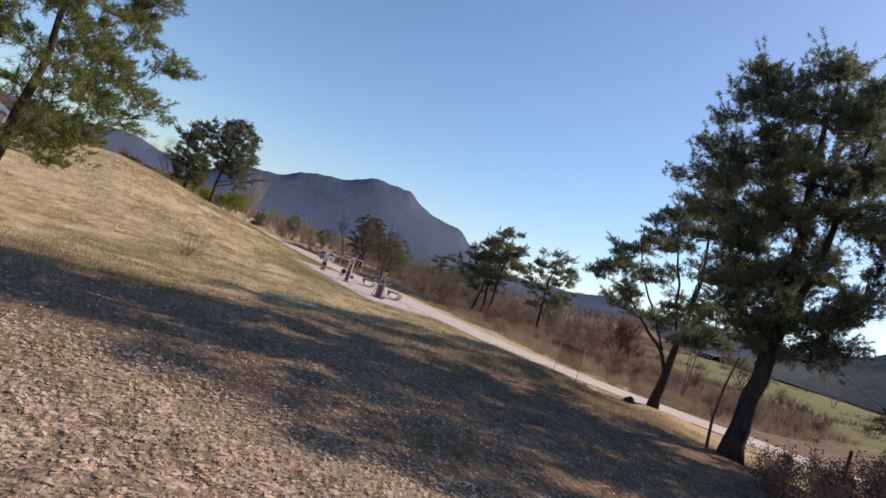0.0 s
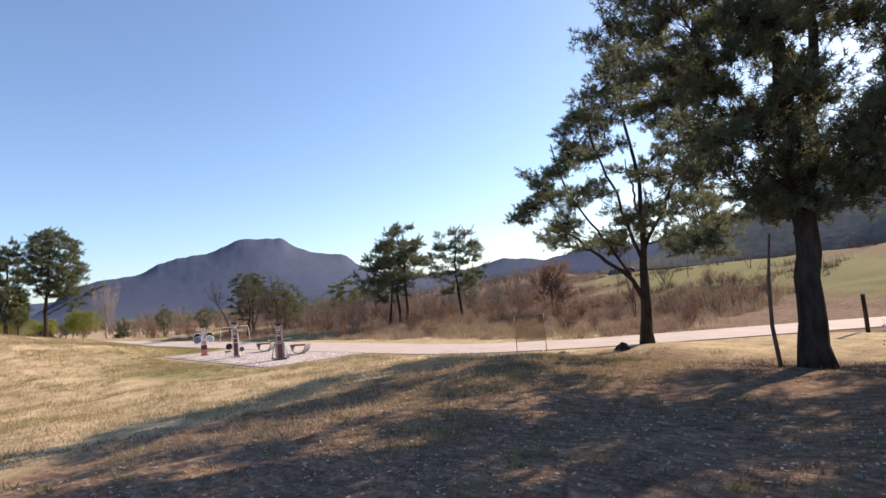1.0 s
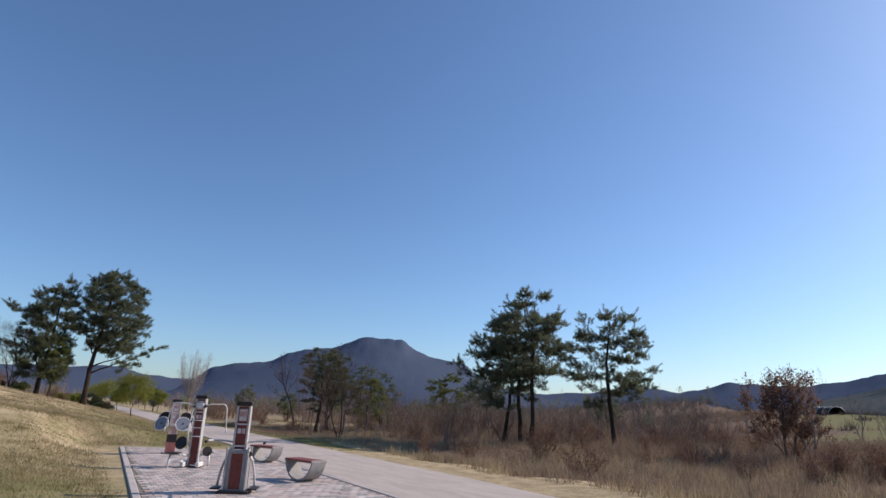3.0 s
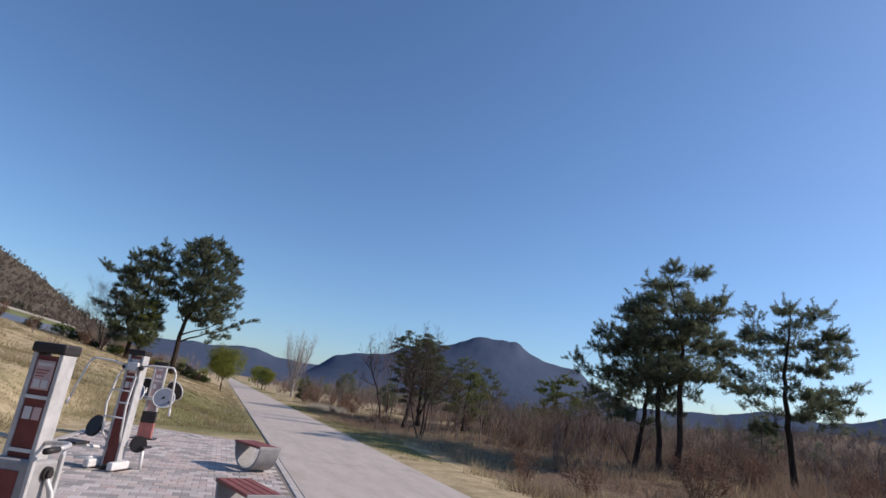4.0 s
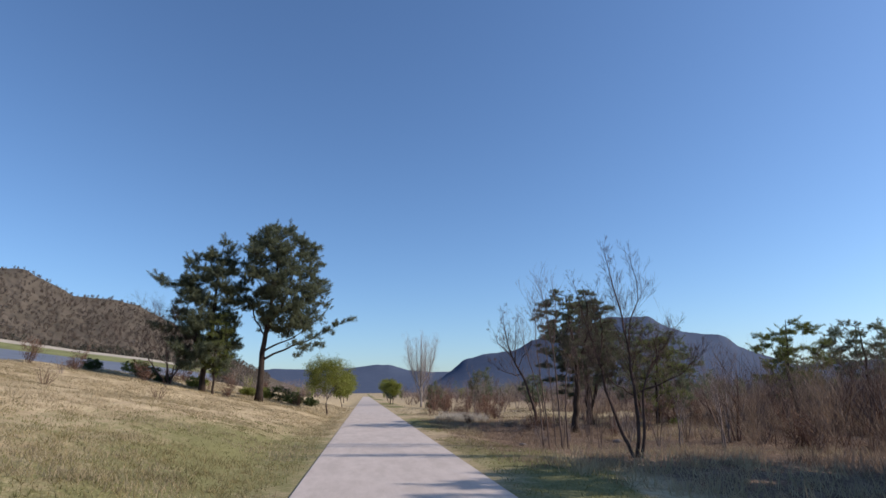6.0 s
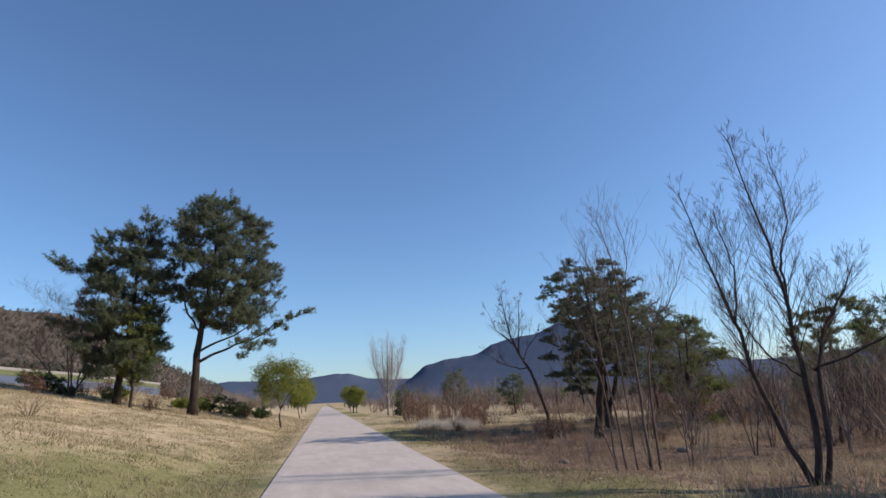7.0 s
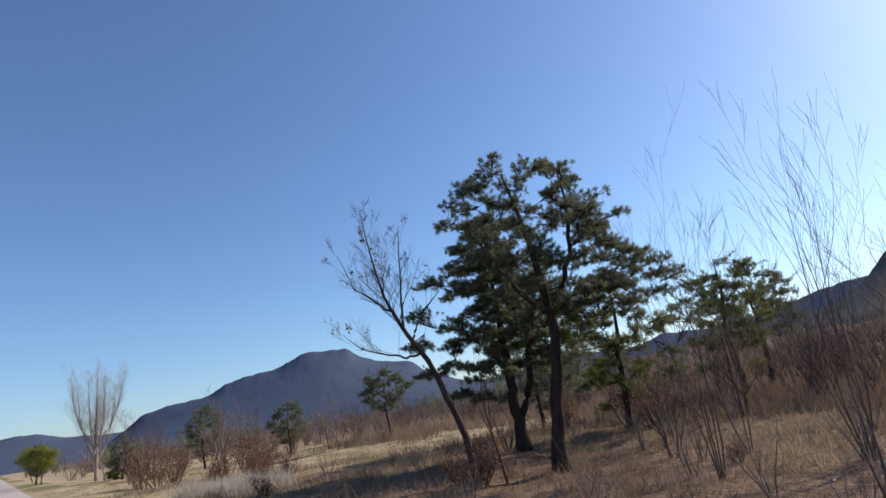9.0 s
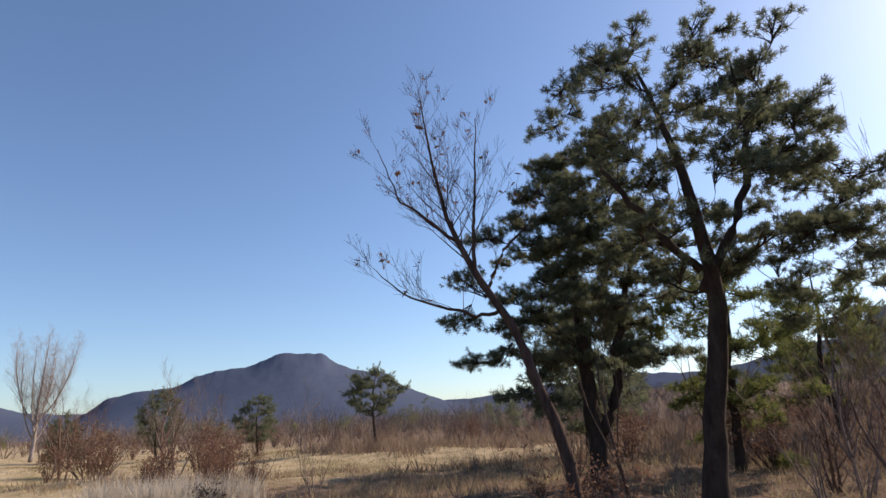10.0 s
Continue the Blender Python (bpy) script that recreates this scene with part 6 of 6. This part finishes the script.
# ---- the framed net board ----
def board():
    b = tagged(new("notice_frame"), "thin metal frame with a see-through tinted sheet by the path", "sign")
    b.matrix_basis = pose(21.17, 16.54, 0, 0, 0, -66)
    M_FRAME = plain("galvanised_tube", (0.22, 0.185, 0.15), 0.6, 0.2, 0.2)
    n = Nodes("tinted_sheet", 0.4, 0.0, 0.3)
    n.colour((0.24, 0.22, 0.19))
    clear_bsdf = n.node("ShaderNodeBsdfTransparent")
    clear_bsdf.inputs["Color"].default_value = (0.86, 0.84, 0.80, 1)
    m = n.node("ShaderNodeMixShader", Fac=0.93)
    n.link(n.bsdf.outputs[0], m.inputs[1])
    n.link(clear_bsdf.outputs[0], m.inputs[2])
    n.link(m.outputs[0], n.tree.nodes["Material Output"].inputs["Surface"])
    z = ground_at(21.17, 16.54)
    for sx in (-1, 1):
        tube_part("post", [(sx * 0.58, 0, z - 0.2), (sx * 0.58, 0, 1.46)], 0.015, M_FRAME, b)
    for h in (0.42, 1.42):
        tube_part("rail", [(-0.58, 0, h), (0.58, 0, h)], 0.010, M_FRAME, b)
    part("sheet", boxed(-0.56, 0.56, -0.004, 0.004, 0.44, 1.40), n.mat, b, "smoky translucent sheet")


board()


# ---- stump, posts, dead stem, stones ----
def stump(x, y):
    bm = bmesh.new()
    bmesh.ops.create_cone(bm, cap_ends=True, segments=14, radius1=0.3, radius2=0.13, depth=0.24, matrix=pose(0, 0, 0.06))
    bmesh.ops.subdivide_edges(bm, edges=bm.edges[:], cuts=2, use_grid_fill=True)
    for v in bm.verts:
        v.co += Vector((noise.noise(v.co * 5), noise.noise(v.co * 5 + Vector((3, 0, 0))), 0.7 * noise.noise(v.co * 9))) * 0.11
    ob = part("tree_stump", bm, M_BARK)
    ob.matrix_basis = pose(x, y, ground_at(x, y))
    tagged(ob, "dark sawn stump beside a pine", "stump")


stump(20.35, 12.2)


def stone(x, y, r, seed):
    bm = bmesh.new()
    bmesh.ops.create_icosphere(bm, subdivisions=2, radius=r)
    for v in bm.verts:
        v.co *= 1 + 0.35 * noise.noise(v.co / r * 1.3 + Vector((seed, 0, 0)))
        v.co.z *= 0.55
    ob = part("stone", bm, M_STONE, None, "", True)
    ob.matrix_basis = pose(x, y, ground_at(x, y) + r * 0.15, 0, 0, seed * 40)
    tagged(ob, "small grey-brown stone lying in dry grass", "stone", "stones in the grass")


M_STONE = plain("field_stone", (0.17, 0.14, 0.12), 0.95, 0.0, 0.35)
stone(20.2, 14.4, 0.16, 1)
stone(26.4, 56.3, 0.14, 3)
stone(30.5, 57.6, 0.18, 4)


def fence_post(x, y, h):
    t = tagged(new("wooden_post"), "weathered dark wooden post in dry scrub", "post")
    t.matrix_basis = pose(x, y, ground_at(x, y))
    tube_part("shaft", [(0, 0, -0.2), (0.01, 0, h * 0.5), (0.02, 0.01, h)], 0.065, M_BARK, t)
    part("cap", disc_bm(0.07, 0.05, pose(0.02, 0.01, h + 0.02), 14), M_PALEBANK, t, "pale weathered top")


fence_post(26.6, 6.9, 1.25)


def dead_stem(x, y):
    t = tagged(new("dead_stem"), "thin dead stem leaning beside a pine trunk", "stem")
    t.matrix_basis = pose(x, y, ground_at(x, y))
    s = Tubes()
    s.add([(0, 0, -0.1), (-0.06, 0.05, 0.8), (-0.02, 0.02, 1.7), (0.1, -0.06, 2.6)], [0.045, 0.038, 0.034, 0.02], 8)
    s.make("stem", M_REDTWIG, t)


dead_stem(16.05, 6.38)


# ---- greenhouse far off in the fields ----
def greenhouse(d, bearing):
    b = radians(bearing)
    x, y = 11 + d * math.sin(b), 12.5 + d * math.cos(b)
    g = tagged(new("greenhouse"), "dark-covered tunnel greenhouse with a pale end wall", "greenhouse")
    g.matrix_basis = pose(x, y, ground_at(x, y) - 0.3, 0, 0, 70)
    bm = bmesh.new()
    ang = np.linspace(0, math.pi, 15)
    rows = [[bm.verts.new((u, 1.5 * math.cos(a), 1.25 * math.sin(a))) for a in ang] for u in np.linspace(-2.1, 2.1, 9)]
    for p, q in zip(rows[:-1], rows[1:]):
        for k in range(14):
            bm.faces.new((p[k], p[k + 1], q[k + 1], q[k]))
    part("cover", bm, plain("shade_cloth", (0.03, 0.035, 0.035), 0.8), g, "dark shade cloth", True)
    bm = bmesh.new()
    bm.faces.new([bm.verts.new((2.1, 1.46 * math.cos(a), 1.21 * math.sin(a))) for a in ang])
    part("end_wall", bm, plain("film_end", (0.6, 0.62, 0.62), 0.4), g, "pale film end wall")
    for u in np.linspace(-2.1, 2.1, 5):
        tube_part("hoop", [(u, 1.53 * math.cos(a), 1.28 * math.sin(a)) for a in ang], 0.03, M_GREYSTEEL, g, "", 6)


greenhouse(100, 63.6)


# ---- pavers of the pad, last ----
def build_pad():
    pad = tagged(new("pavement"), "pad of small grey and pink pavers with a pale edging", "pavement", kind="structure")
    outline = [(14.95, 26.1), (19.62, 25.2), (19.62, 39.3), (15.5, 41.4)]
    bm = bmesh.new()
    lo = [bm.verts.new((x, y, -0.1)) for x, y in outline]
    hi = [bm.verts.new((x, y, 0.018)) for x, y in outline]
    bm.faces.new(hi)
    for k in range(4):
        bm.faces.new((lo[k], lo[(k + 1) % 4], hi[(k + 1) % 4], hi[k]))
    part("bed", bm, M_JOINT, pad, "sandy joints")
    for k in range(4):
        a, b = Vector(outline[k]), Vector(outline[(k + 1) % 4])
        n = max(1, int((b - a).length / 1.0))
        for i in range(n):
            p, q = a.lerp(b, (i + 0.006) / n), a.lerp(b, (i + 0.994) / n)
            wide = 0.066 if k == 1 else 0.075
            shift = Vector((0.04, 0.0)) if k == 1 else Vector((0.0, 0.0))
            part("kerb", ribbon([p + shift, q + shift], wide, -0.1, 0.034, bmesh.new()), M_KERB, pad)
    W, L, J = 0.21, 0.21, 0.008
    bm = bmesh.new()
    box(bm, J / 2, L - J / 2, J / 2, W - J / 2, 0.0, 0.034, bevel=0.006)
    me = bpy.data.meshes.new("paver")
    bm.to_mesh(me)
    bm.free()
    me.materials.append(M_PAVER)
    cv = np.array([tuple(v.co) for v in me.vertices])
    cf = [tuple(p.vertices) for p in me.polygons]
    rest_v, rest_f, singles = [], [], 0
    y = 25.2
    row = 0
    while y < 42.2:
        x = 14.8 + (row % 2) * L / 2
        while x < 19.56 - L:
            south = 26.1 + (x - 14.95) * (25.2 - 26.1) / (19.62 - 14.95)
            north = 41.4 + (x - 15.5) * (39.3 - 41.4) / (19.62 - 15.5)
            west = 14.95 + 0.55 * (y - 26.1) / 15.3
            if y > south + 0.08 and y + W < north - 0.14 and x > west + 0.07:
                dz = random.uniform(-0.002, 0.003)
                if 16.7 < x and 30.6 < y < 36.4 and singles < 300:
                    ob = new("paver", me)
                    ob.location = (x, y, dz)
                    ob.parent = pad
                    singles += 1
                else:
                    k = len(rest_v)
                    rest_v.extend((cv + (x, y, dz)).tolist())
                    rest_f.extend([tuple(k + i for i in f) for f in cf])
            x += L
        y += W
        row += 1
    me = bpy.data.meshes.new("pavers_rest")
    me.from_pydata(rest_v, [], rest_f)
    me.update()
    tagged(link_mesh("pavers_rest", me, M_PAVER, pad), kind="stuff")


build_pad()
